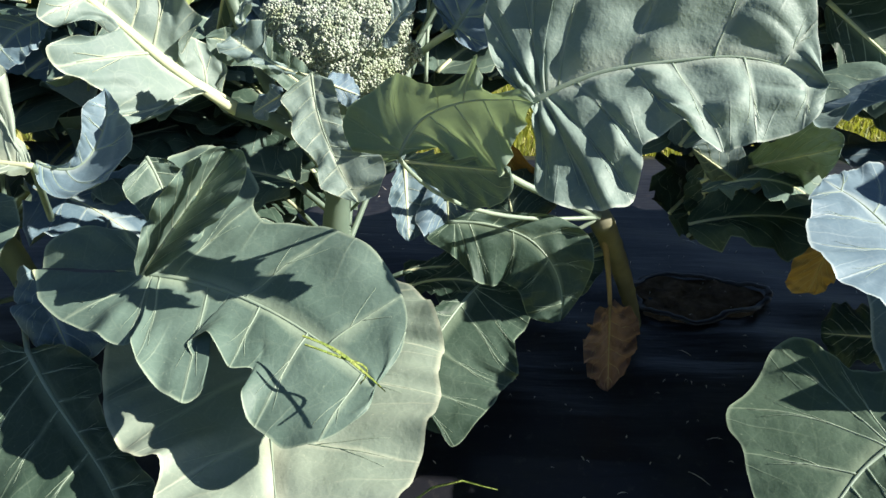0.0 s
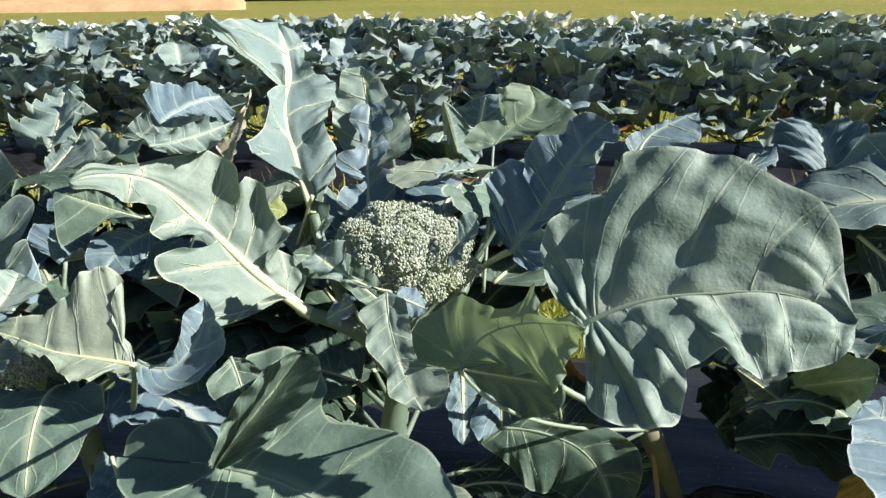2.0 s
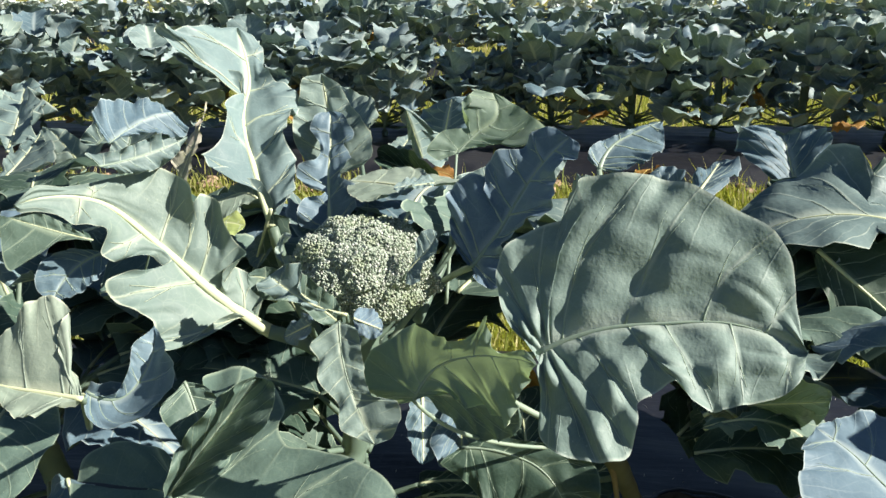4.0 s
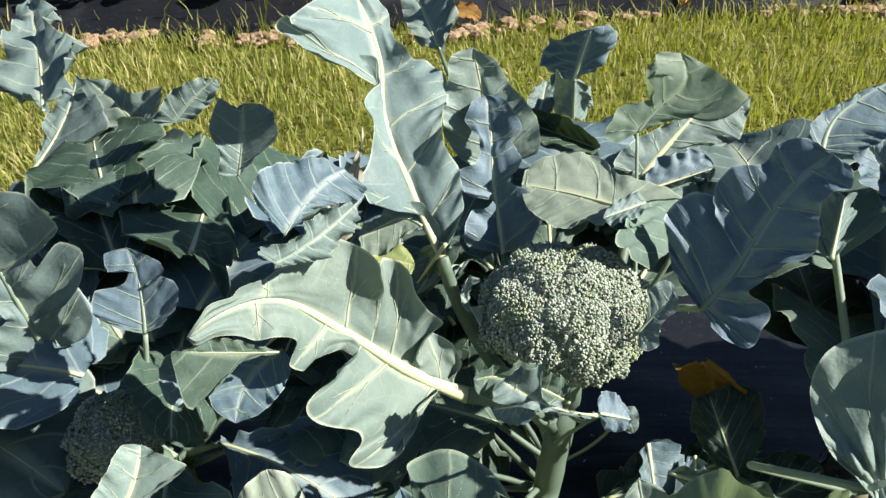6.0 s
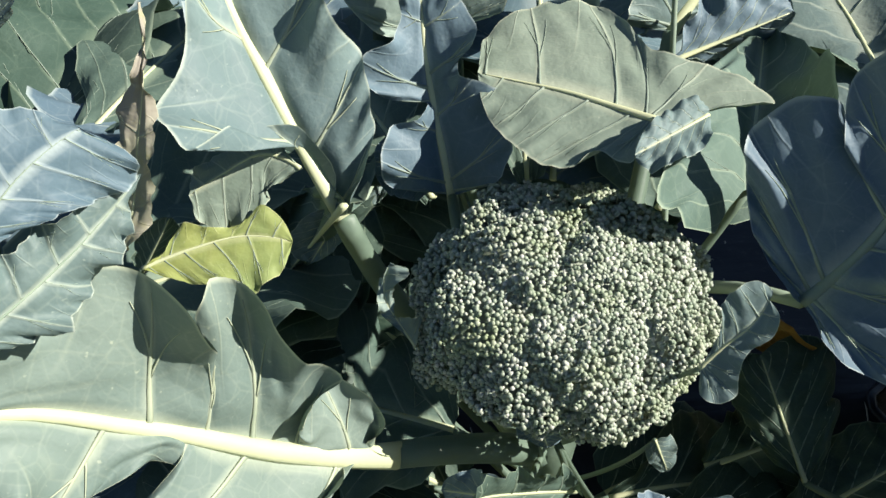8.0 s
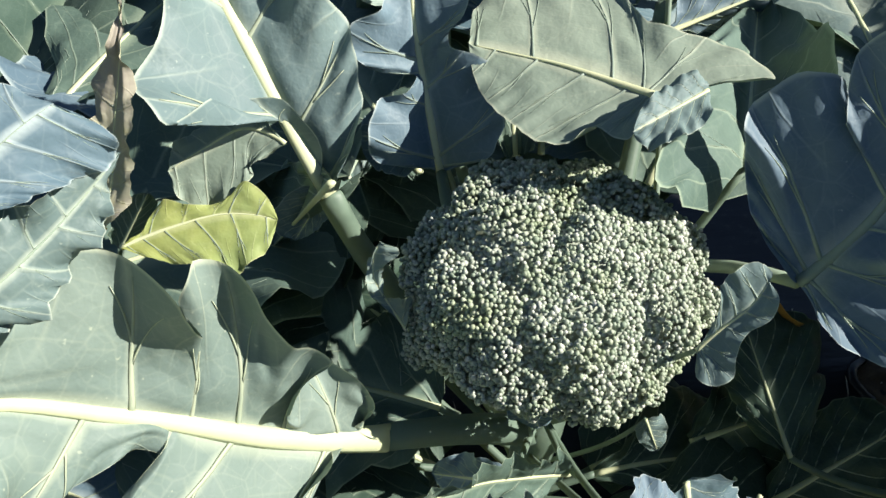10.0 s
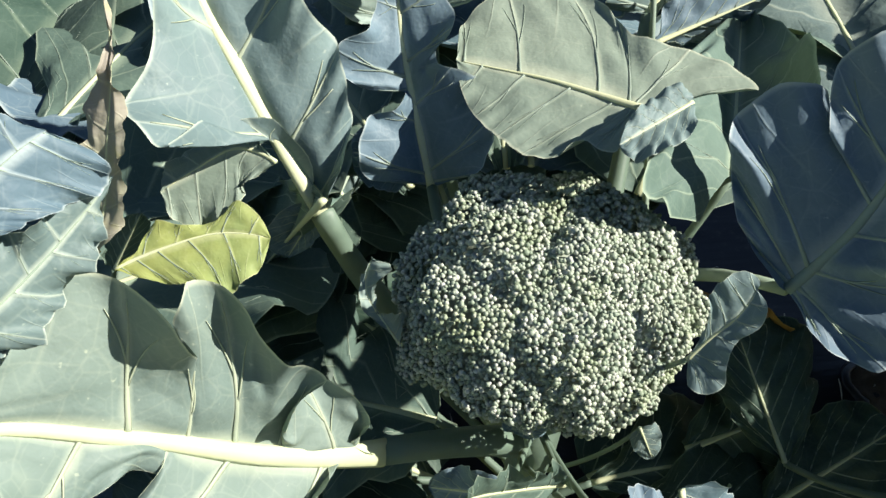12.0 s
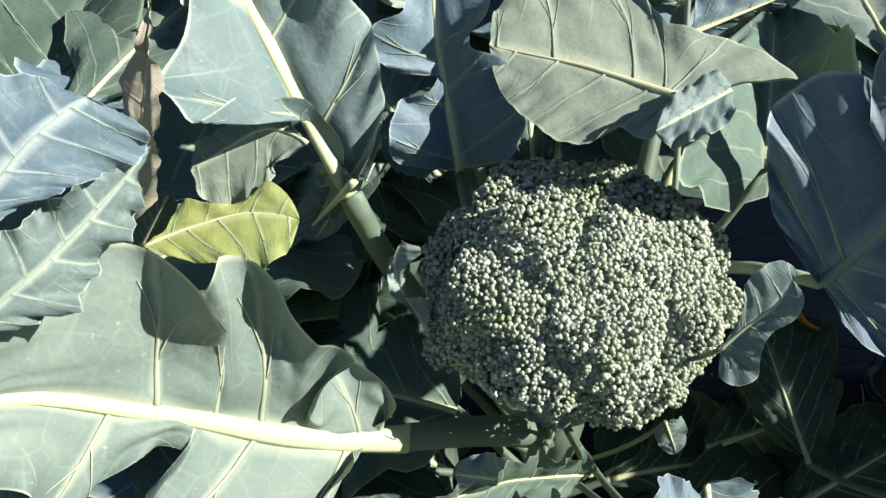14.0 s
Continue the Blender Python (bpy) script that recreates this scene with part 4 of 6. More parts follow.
leaf(plant_main, [(-0.135, 0.952, 0.520), (-0.130, 0.948, 0.500)], (-0.152, 0.953, 0.510), (-0.114, 0.953, 0.510), shape="oval", uw=.5, rib=.0015, mat=LEAF_BLUE, res=(24,7), seed=71)
leaf(plant_main, [(-0.099, 0.848, 0.590), (-0.067, 0.854, 0.574)], (-0.082, 0.876, 0.591), (-0.083, 0.843, 0.568), shape="round", uw=.5, rib=.002, mat=LEAF_BLUE, res=(24,7), seed=72)
leaf(plant_main, [(-0.161, 0.889, 0.561), (-0.202, 0.908, 0.533)], (-0.181, 0.908, 0.562), (-0.178, 0.878, 0.540), shape="round", uw=.5, rib=.002, mat=LEAF_BLUE, res=(24,7), seed=73)
leaf(plant_main, [(-0.052, 0.958, 0.480), (-0.041, 0.947, 0.450)], (-0.056, 0.952, 0.460), (-0.035, 0.957, 0.470), shape="round", uw=.5, rib=.0015, mat=LEAF, res=(24,7), seed=74)
leaf(plant_side, [(0.075,1.100,0.415), (0.105,1.135,0.345), (0.125,1.160,0.265)], (0.055,1.165,0.335), (0.162,1.105,0.335), shape="oval", uw=.5, rib=.002, ruffle=.1, waves=1.5, mat=LEAF_ORANGE, vein=RIB_YELLOW, label="orange withered leaf", hint=(0,-1,.5), stalk=(), seed=75)
leaf(plant_east, [(0.438, 0.824, 0.420), (0.420, 0.811, 0.360)], (0.392, 0.812, 0.380), (0.444, 0.807, 0.380), shape="round", uw=.5, rib=.002, mat=LEAF_ORANGE, vein=RIB_YELLOW, label="yellowed leaf", stalk=(), seed=76)
leaf(plant_side, [(0.226, 0.930, 0.256), (0.229, 0.900, 0.136)], (0.193, 0.920, 0.188), (0.267, 0.920, 0.218), shape="oval", uw=.55, stalk=[(0.199, 0.900, 0.404), (0.213, 0.920, 0.344)], rib=.003, mat=LEAF_DRY, vein=STALK_DRY, ruffle=.42, waves=5, puff=.08, res=(60,16), label="brown shrivelled dead leaf", seed=77)
leaf(plant_main, [(-0.259, 1.080, 0.610), (-0.292, 1.080, 0.555)], (-0.301, 1.080, 0.588), (-0.260, 1.070, 0.592), shape="round", uw=.5, rib=.002, mat=LEAF_BLUE, ruffle=.06, stalk=(), seed=78)
leaf(plant_main, [(-0.194, 1.120, 0.604), (-0.237, 1.120, 0.615)], (-0.221, 1.140, 0.622), (-0.222, 1.100, 0.593), shape="round", uw=.5, rib=.0015, mat=LEAF_BLUE, ruffle=.06, stalk=(), seed=79)
leaf(plant_main, [(-0.030, 1.060, 0.692), (-0.079, 1.030, 0.693)], (-0.053, 1.060, 0.704), (-0.054, 1.020, 0.696), shape="round", uw=.5, rib=.0015, mat=LEAF, ruffle=.2, stalk=(), seed=80)


lobed(plant_side, [(0.107, 0.746, 0.606), (0.164, 0.745, 0.634), (0.225, 0.738, 0.647), (0.289, 0.73, 0.652), (0.347, 0.712, 0.635)], (-0.18, -0.77, 0.62), [(0.0, 0.0), (-0.04, 0.16), (-0.01, 0.338), (0.07, 0.452), (0.19, 0.466), (0.28, 0.454), (0.3, 0.601), (0.36, 0.597), (0.47, 0.585), (0.61, 0.538), (0.71, 0.44), (0.8, 0.363), (0.87, 0.25), (0.91, 0.143), (0.95, 0.066), (1.0, 0.002)], [(0.0, 0.001), (0.0, 0.103), (-0.03, 0.214), (-0.09, 0.242), (-0.11, 0.304), (-0.05, 0.42), (0.1, 0.49), (0.31, 0.477), (0.38, 0.365), (0.38, 0.314), (0.43, 0.283), (0.52, 0.236), (0.57, 0.307), (0.86, 0.289), (1.01, 0.185), (1.03, 0.08), (1.0, 0.0)], ((6, 6), (10, 10)), mat=LEAF_QUILT, puff=.055, bump=.010, ruffle=.035, rib=.0034, vein=RIB_GREEN, res=(130,30), stalk=[(0.199, 0.900, 0.404), (0.05, 0.82, 0.545)], nveins=6, seed=11)
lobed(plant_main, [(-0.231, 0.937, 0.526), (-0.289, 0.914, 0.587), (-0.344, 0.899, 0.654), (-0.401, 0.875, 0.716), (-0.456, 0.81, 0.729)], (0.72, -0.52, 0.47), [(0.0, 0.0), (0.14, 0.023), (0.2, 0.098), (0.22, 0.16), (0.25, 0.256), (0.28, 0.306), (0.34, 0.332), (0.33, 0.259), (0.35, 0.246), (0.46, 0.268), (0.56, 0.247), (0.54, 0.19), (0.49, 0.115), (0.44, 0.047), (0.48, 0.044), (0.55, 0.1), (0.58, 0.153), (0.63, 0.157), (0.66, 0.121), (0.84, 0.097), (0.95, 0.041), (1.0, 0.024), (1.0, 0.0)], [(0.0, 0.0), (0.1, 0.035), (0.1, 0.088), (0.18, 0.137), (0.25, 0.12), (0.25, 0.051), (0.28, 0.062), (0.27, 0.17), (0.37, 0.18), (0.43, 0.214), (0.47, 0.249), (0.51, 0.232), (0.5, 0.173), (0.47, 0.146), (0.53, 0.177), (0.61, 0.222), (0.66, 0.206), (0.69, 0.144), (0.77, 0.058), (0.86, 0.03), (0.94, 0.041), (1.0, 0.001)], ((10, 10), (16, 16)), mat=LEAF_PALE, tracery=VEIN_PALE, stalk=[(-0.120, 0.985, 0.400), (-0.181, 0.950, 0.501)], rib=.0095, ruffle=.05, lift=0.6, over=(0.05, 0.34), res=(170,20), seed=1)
lobed(plant_main, [(-0.256, 1.059, 0.626), (-0.29, 1.105, 0.69), (-0.319, 1.155, 0.754), (-0.327, 1.222, 0.808), (-0.357, 1.268, 0.874)], (0.69, -0.4, 0.61), [(0.0, 0.0), (0.19, 0.024), (0.24, 0.139), (0.24, 0.256), (0.29, 0.259), (0.35, 0.169), (0.39, 0.129), (0.49, 0.118), (0.58, 0.074), (0.63, 0.029), (0.7, 0.08), (0.71, 0.152), (0.61, 0.274), (0.6, 0.346), (0.61, 0.442), (0.93, 0.345), (1.0, 0.173), (1.0, 0.002)], [(0.0, 0.0), (0.06, 0.095), (0.14, 0.146), (0.25, 0.174), (0.34, 0.165), (0.41, 0.179), (0.54, 0.217), (0.65, 0.223), (0.71, 0.158), (0.72, 0.108), (0.79, 0.067), (0.89, 0.084), (0.97, 0.053), (1.0, 0.0)], ((12, 12), (62, 25)), mat=LEAF, tracery=VEIN_PALE, stalk=[(-0.120, 0.985, 0.400), (-0.237, 1.060, 0.545)], rib=.008, ruffle=.06, res=(110,14), seed=2)
lobed(plant_main, [(-0.184, 1.095, 0.6), (-0.19, 1.121, 0.64), (-0.195, 1.148, 0.68), (-0.196, 1.175, 0.721), (-0.201, 1.202, 0.761)], (0.25, -0.8, 0.55), [(-0.0, 0.0), (0.06, 0.108), (0.09, 0.211), (0.18, 0.245), (0.3, 0.176), (0.31, 0.071), (0.35, 0.028), (0.38, 0.14), (0.45, 0.232), (0.53, 0.235), (0.58, 0.118), (0.66, 0.069), (0.77, 0.105), (0.85, 0.153), (0.96, 0.112), (1.0, 0.0)], [(-0.0, 0.0), (0.08, 0.259), (0.2, 0.304), (0.37, 0.23), (0.45, 0.118), (0.56, 0.211), (0.65, 0.154), (0.71, 0.122), (0.76, 0.193), (0.88, 0.155), (0.97, 0.091), (1.0, 0.002)], ((10, 10), (55, 25)), mat=LEAF_BLUE, stalk=[(-0.120, 0.985, 0.400), (-0.180, 1.049, 0.600)], rib=.004, ruffle=.06, res=(70,12), seed=3)
lobed(plant_main, [(-0.056, 1.067, 0.683), (-0.08, 1.087, 0.68), (-0.106, 1.106, 0.678), (-0.134, 1.123, 0.675), (-0.161, 1.139, 0.672)], (-0.11, -0.03, 0.99), [(-0.0, 0.001), (-0.03, 0.135), (-0.01, 0.273), (0.16, 0.289), (0.25, 0.409), (0.48, 0.431), (0.7, 0.346), (0.88, 0.19), (1.0, 0.0)], [(-0.0, 0.0), (-0.18, 0.166), (-0.39, 0.371), (-0.23, 0.454), (-0.08, 0.476), (0.11, 0.446), (0.27, 0.447), (0.45, 0.608), (0.57, 0.715), (0.7, 0.769), (0.91, 0.695), (1.07, 0.535), (1.11, 0.319), (1.0, 0.006)], ((-6, -6), (-4, -4)), mat=LEAF_MILKY, stalk=(), rib=.003, ruffle=.03, puff=.012, res=(70,14), seed=4)
lobed(plant_main, [(0.025, 0.984, 0.603), (0.056, 0.995, 0.642), (0.081, 1.013, 0.683), (0.109, 1.026, 0.725), (0.144, 1.029, 0.762)], (-0.54, -0.61, 0.57), [(0.0, 0.002), (0.05, 0.245), (0.22, 0.395), (0.39, 0.447), (0.49, 0.394), (0.53, 0.28), (0.45, 0.214), (0.6, 0.306), (0.69, 0.283), (0.76, 0.183), (0.86, 0.205), (0.95, 0.145), (1.0, 0.0)], [(0.0, 0.0), (-0.01, 0.096), (0.0, 0.225), (0.05, 0.332), (0.14, 0.299), (0.22, 0.244), (0.22, 0.148), (0.27, 0.157), (0.51, 0.282), (0.61, 0.279), (0.76, 0.195), (0.88, 0.183), (0.99, 0.188), (1.03, 0.117), (1.0, 0.002)], ((16, 16), (12, 12)), mat=LEAF_BLUE, stalk=[(-0.120, 1.000, 0.420), (-0.055, 1.045, 0.520)], rib=.0042, ruffle=.06, res=(80,14), vein=RIB_GREEN, tracery=RIB_GREEN, seed=9)
lobed(plant_west, [(-0.284, 0.726, 0.432), (-0.212, 0.706, 0.433), (-0.144, 0.672, 0.43), (-0.082, 0.63, 0.423), (-0.025, 0.581, 0.414)], (-0.09, -0.29, 0.95), [(-0.41, 0.0), (-0.42, 0.064), (-0.36, 0.148), (-0.22, 0.176), (-0.09, 0.15), (-0.0, 0.099), (0.06, 0.14), (0.07, 0.286), (-0.01, 0.39), (-0.1, 0.502), (-0.05, 0.546), (0.04, 0.571), (0.12, 0.538), (0.2, 0.45), (0.26, 0.317), (0.3, 0.29), (0.41, 0.323), (0.56, 0.343), (0.68, 0.341), (0.81, 0.287), (0.92, 0.205), (0.97, 0.122), (1.0, 0.002)], [(-0.4, 0.032), (-0.3, 0.164), (-0.19, 0.224), (-0.07, 0.252), (0.06, 0.306), (0.16, 0.304), (0.16, 0.242), (0.2, 0.306), (0.31, 0.369), (0.49, 0.4), (0.58, 0.384), (0.59, 0.35), (0.51, 0.287), (0.39, 0.223), (0.43, 0.188), (0.52, 0.211), (0.6, 0.233), (0.66, 0.198), (0.72, 0.28), (0.78, 0.313), (0.88, 0.311), (0.95, 0.303), (1.03, 0.233), (1.05, 0.155), (1.05, 0.074), (1.0, 0.0)], ((6, 6), (6, 6)), mat=LEAF_GREEN, vein=RIB_GREEN, stalk=[(-0.518, 0.970, 0.360), (-0.429, 0.875, 0.370)], rib=.0034, ruffle=.035, res=(160,14), seed=17)
lobed(plant_west, [(-0.185, 0.807, 0.342), (-0.167, 0.727, 0.337), (-0.147, 0.646, 0.333), (-0.124, 0.567, 0.329), (-0.099, 0.487, 0.324)], (-0.02, -0.06, 1.0), [(-0.0, 0.0), (0.05, 0.265), (0.12, 0.475), (0.23, 0.543), (0.38, 0.557), (0.56, 0.513), (0.7, 0.489), (0.78, 0.44), (0.9, 0.371), (0.99, 0.301), (1.06, 0.156), (1.0, 0.0)], [(-0.0, 0.001), (0.01, 0.219), (0.08, 0.421), (0.22, 0.49), (0.39, 0.486), (0.52, 0.452), (0.65, 0.367), (0.7, 0.294), (0.8, 0.309), (0.93, 0.246), (1.02, 0.132), (1.0, 0.001)], ((6, 6), (6, 6)), mat=LEAF_MILKY, rib=.003, ruffle=.05, puff=.02, res=(90,14), stalk=[(-0.518, 0.970, 0.30), (-0.30, 0.90, 0.31)], vein=RIB_GREEN, seed=18)
lobed(plant_side, [(-0.01, 0.706, 0.571), (0.01, 0.71, 0.604), (0.041, 0.697, 0.625), (0.074, 0.679, 0.636), (0.106, 0.657, 0.642)], (-0.56, -0.72, 0.42), [(0.0, 0.0), (-0.08, 0.126), (-0.03, 0.344), (0.05, 0.429), (0.15, 0.371), (0.26, 0.323), (0.38, 0.155), (0.53, 0.107), (0.67, 0.236), (0.68, 0.086), (0.79, 0.037), (0.92, 0.058), (1.0, 0.0)], [(0.0, 0.002), (0.19, 0.166), (0.52, 0.302), (0.79, 0.391), (0.87, 0.2), (1.0, 0.003)], ((14, 14), (-20, -20)), mat=LEAF_THIN, rib=.002, ruffle=.10, res=(60,12), stalk=[(0.199, 0.900, 0.404), (0.05, 0.80, 0.47)], vein=RIB_GREEN, seed=12)
lobed(plant_side, [(-0.085, 0.729, 0.643), (-0.077, 0.704, 0.611), (-0.061, 0.68, 0.581), (-0.04, 0.657, 0.552)], (-0.01, -0.78, 0.62), [(-0.0, 0.0), (0.09, 0.144), (0.29, 0.16), (0.49, 0.135), (0.66, 0.138), (0.8, 0.299), (0.94, 0.26), (1.02, 0.143), (1.0, 0.006)], [(-0.0, 0.001), (0.1, 0.139), (0.17, 0.233), (0.27, 0.18), (0.41, 0.211), (0.62, 0.126), (0.8, 0.174), (0.92, 0.072), (1.0, 0.0)], ((4, 4), (6, 6)), mat=LEAF_PALE, rib=.0012, ruffle=.05, lift=.1, over=(0, 0), curl=(.15,.15), res=(50,12), stalk=(), vein=RIB_GREEN, seed=13)
lobed(plant_west, [(-0.334, 0.688, 0.576), (-0.299, 0.689, 0.57), (-0.278, 0.71, 0.594), (-0.278, 0.735, 0.627)], (0.12, -0.8, 0.59), [(-0.0, 0.003), (0.23, 0.052), (0.52, 0.127), (0.83, 0.176), (1.0, 0.0)], [(-0.0, 0.0), (0.12, 0.213), (0.23, 0.317), (0.34, 0.356), (0.43, 0.445), (0.55, 0.482), (0.65, 0.427), (0.8, 0.193), (1.0, 0.002)], ((25, 25), (25, 25)), mat=LEAF_BLUE, rib=.002, ruffle=.04, lift=.1, over=(0, 0), curl=(.3,.3), res=(50,12), vein=RIB_GREEN, seed=20)
lobed(plant_west, [(-0.319, 0.658, 0.586), (-0.363, 0.662, 0.589), (-0.406, 0.666, 0.592), (-0.448, 0.676, 0.599), (-0.491, 0.686, 0.605)], (0.01, -0.53, 0.84), [(0.0, 0.0), (0.13, 0.101), (0.16, 0.2), (0.27, 0.199), (0.46, 0.086), (0.68, 0.055), (1.0, 0.0)], [(0.0, 0.003), (0.07, 0.096), (0.19, 0.194), (0.26, 0.335), (0.25, 0.466), (0.35, 0.537), (0.56, 0.468), (0.64, 0.296), (0.7, 0.195), (0.82, 0.119), (1.0, 0.002)], ((22, 22), (18, 18)), mat=LEAF_MILKY, rib=.003, ruffle=.05, lift=.1, over=(0, 0), res=(50,12), stalk=[(-0.45,0.86,0.42)], seed=19)
lobed(plant_west, [(-0.279, 0.785, 0.536), (-0.256, 0.759, 0.494), (-0.245, 0.728, 0.45)], (0.28, -0.75, 0.6), [(-0.0, 0.0), (0.14, 0.178), (0.38, 0.274), (0.64, 0.274), (0.88, 0.138), (1.0, 0.0)], [(-0.0, 0.004), (0.21, 0.33), (0.46, 0.272), (0.83, 0.116), (1.0, 0.003)], ((14, 14), (14, 14)), mat=LEAF_GREEN, rib=.002, ruffle=.06, res=(40,10), stalk=(), vein=RIB_GREEN, seed=21)
lobed(plant_main, [(-0.123, 0.892, 0.559), (-0.151, 0.879, 0.592), (-0.181, 0.865, 0.622), (-0.218, 0.846, 0.64)], (0.46, -0.89, 0.05), [(0.0, 0.002), (0.17, 0.105), (0.49, 0.091), (0.84, 0.169), (0.98, 0.092), (1.0, 0.0)], [(0.0, 0.0), (0.16, 0.12), (0.52, 0.156), (0.76, 0.131), (0.92, 0.075), (1.0, 0.004)], ((18, 18), (10, 10)), mat=LEAF_GREEN, rib=.002, ruffle=.06, res=(40,10), stalk=[(-0.12,0.97,0.46)], seed=82)
lobed(plant_west, [(-0.378, 0.883, 0.781), (-0.366, 0.909, 0.792), (-0.351, 0.934, 0.801), (-0.332, 0.958, 0.803)], (0.53, -0.56, 0.64), [(-0.0, 0.0), (0.07, 0.196), (0.28, 0.518), (0.51, 0.51), (0.7, 0.355), (0.9, 0.185), (1.0, 0.0)], [(-0.0, 0.004), (0.33, 0.074), (0.59, 0.203), (1.1, 0.307), (1.12, 0.205), (1.0, 0.001)], ((-15, -15), (-15, -15)), mat=LEAF_BLUE, rib=.0008, ruffle=.10, res=(50,12), stalk=(), vein=RIB_GREEN, seed=34)
lobed(plant_west, [(-0.763, 1.057, 0.425), (-0.78, 1.063, 0.493), (-0.794, 1.071, 0.562), (-0.809, 1.079, 0.631), (-0.831, 1.083, 0.698)], (0.31, -0.94, 0.17), [(-0.0, 0.001), (0.23, 0.117), (0.28, 0.219), (0.4, 0.216), (0.45, 0.074), (0.59, 0.114), (0.73, 0.151), (0.88, 0.096), (1.0, 0.0)], [(-0.0, 0.0), (0.27, 0.008), (0.25, 0.082), (0.26, 0.217), (0.36, 0.29), (0.48, 0.254), (0.41, 0.101), (0.41, 0.054), (0.46, 0.227), (0.56, 0.351), (0.67, 0.381), (0.71, 0.297), (0.65, 0.16), (0.7, 0.162), (0.76, 0.297), (0.78, 0.388), (0.92, 0.326), (1.0, 0.182), (1.0, 0.002)], ((16, 16), (16, 16)), mat=LEAF, rib=.007, ruffle=.05, res=(90,12), stalk=[(-0.62,0.99,0.36)], vein=RIB_GREEN, seed=46)
lobed(plant_main, [(-0.014, 1.219, 0.694), (0.013, 1.234, 0.721), (0.046, 1.248, 0.747), (0.039, 1.263, 0.779)], (0.04, -0.9, 0.43), [(-0.0, 0.003), (-0.22, 0.148), (-0.23, 0.312), (0.09, 0.32), (0.35, 0.125), (0.4, 0.411), (1.12, 0.227), (1.0, 0.0)], [(-0.0, 0.0), (0.45, 0.253), (0.67, 0.359), (0.7, 0.642), (0.74, 0.432), (0.85, 0.177), (1.0, 0.003)], ((20, 20), (10, 10)), mat=LEAF_THIN, rib=.002, ruffle=.08, res=(50,12), stalk=[(-0.02,1.10,0.50)], vein=RIB_GREEN, seed=7)
lobed(plant_main, [(0.004, 1.258, 0.604), (0.048, 1.297, 0.639), (0.096, 1.332, 0.669), (0.162, 1.35, 0.675)], (0.15, -0.75, 0.64), [(0.0, 0.002), (-0.08, 0.214), (0.04, 0.234), (0.28, 0.146), (0.6, 0.045), (0.83, 0.025), (1.0, 0.001)], [(0.0, 0.0), (0.16, 0.05), (0.33, 0.089), (0.47, 0.212), (0.76, 0.313), (0.95, 0.15), (1.0, 0.0)], ((14, 14), (14, 14)), mat=LEAF, rib=.006, ruffle=.06, res=(50,12), stalk=[(-0.06,1.08,0.48)], seed=6)
lobed(plant_main, [(-0.277, 1.068, 0.664), (-0.301, 1.078, 0.669), (-0.326, 1.071, 0.662), (-0.35, 1.062, 0.653)], (-0.05, -0.6, 0.8), [(-0.0, 0.0), (0.07, 0.168), (0.56, 0.386), (0.72, 0.422), (0.94, 0.379), (1.05, 0.211), (1.0, 0.002)], [(-0.0, 0.001), (0.13, 0.044), (0.28, 0.197), (0.42, 0.264), (0.52, 0.192), (0.74, 0.161), (0.91, 0.122), (1.0, 0.0)], ((-8, -8), (-8, -8)), mat=LEAF_MILKY, rib=.0015, ruffle=.08, res=(40,10), stalk=(), seed=37)
lobed(plant_west, [(-0.379, 1.021, 0.633), (-0.348, 1.031, 0.637), (-0.316, 1.037, 0.639), (-0.285, 1.032, 0.636)], (0.02, -0.39, 0.92), [(0.0, 0.0), (0.16, 0.038), (0.33, 0.188), (0.48, 0.097), (0.66, 0.082), (0.79, 0.203), (0.9, 0.13), (1.0, 0.006)], [(0.0, 0.007), (0.14, 0.146), (0.39, 0.281), (0.84, 0.389), (1.01, 0.218), (1.0, 0.0)], ((8, 8), (8, 8)), mat=LEAF_YELLOW, rib=.0015, ruffle=.05, res=(40,10), stalk=[(-0.43,1.03,0.52)], seed=36)
lobed(plant_west, [(-0.373, 0.985, 0.683), (-0.352, 0.996, 0.71), (-0.342, 1.013, 0.74), (-0.332, 1.031, 0.77), (-0.327, 1.051, 0.8)], (-0.35, -0.76, 0.56), [(-0.0, 0.003), (-0.04, 0.086), (0.28, 0.063), (0.44, 0.17), (0.51, 0.07), (0.58, 0.105), (0.78, 0.023), (1.0, 0.003)], [(-0.0, 0.0), (0.19, 0.069), (0.35, 0.08), (0.5, 0.08), (0.61, 0.055), (0.74, 0.027), (1.0, 0.0)], ((6, 6), (6, 6)), mat=LEAF_PINK, rib=.0012, ruffle=.04, res=(60,10), stalk=[(-0.45,1.02,0.52)], seed=35)
lobed(plant_east, [(0.44, 0.607, 0.339), (0.405, 0.586, 0.326), (0.374, 0.557, 0.313), (0.344, 0.529, 0.301)], (-0.28, -0.13, 0.95), [(-0.0, 0.004), (0.25, 0.284), (0.71, 0.336), (0.99, 0.214), (1.0, 0.001)], [(-0.0, 0.0), (-0.36, 0.483), (-0.18, 0.619), (-0.13, 0.889), (-0.09, 1.077), (0.05, 1.121), (0.2, 1.026), (0.36, 0.958), (0.45, 0.969), (0.59, 0.868), (0.68, 0.716), (0.84, 0.563), (0.97, 0.413), (1.1, 0.169), (1.0, 0.0)], ((6, 6), (4, 4)), mat=LEAF_OLIVE, rib=.003, ruffle=.04, res=(80,14), stalk=[(0.70,0.98,0.28)], vein=RIB_GREEN, seed=27)
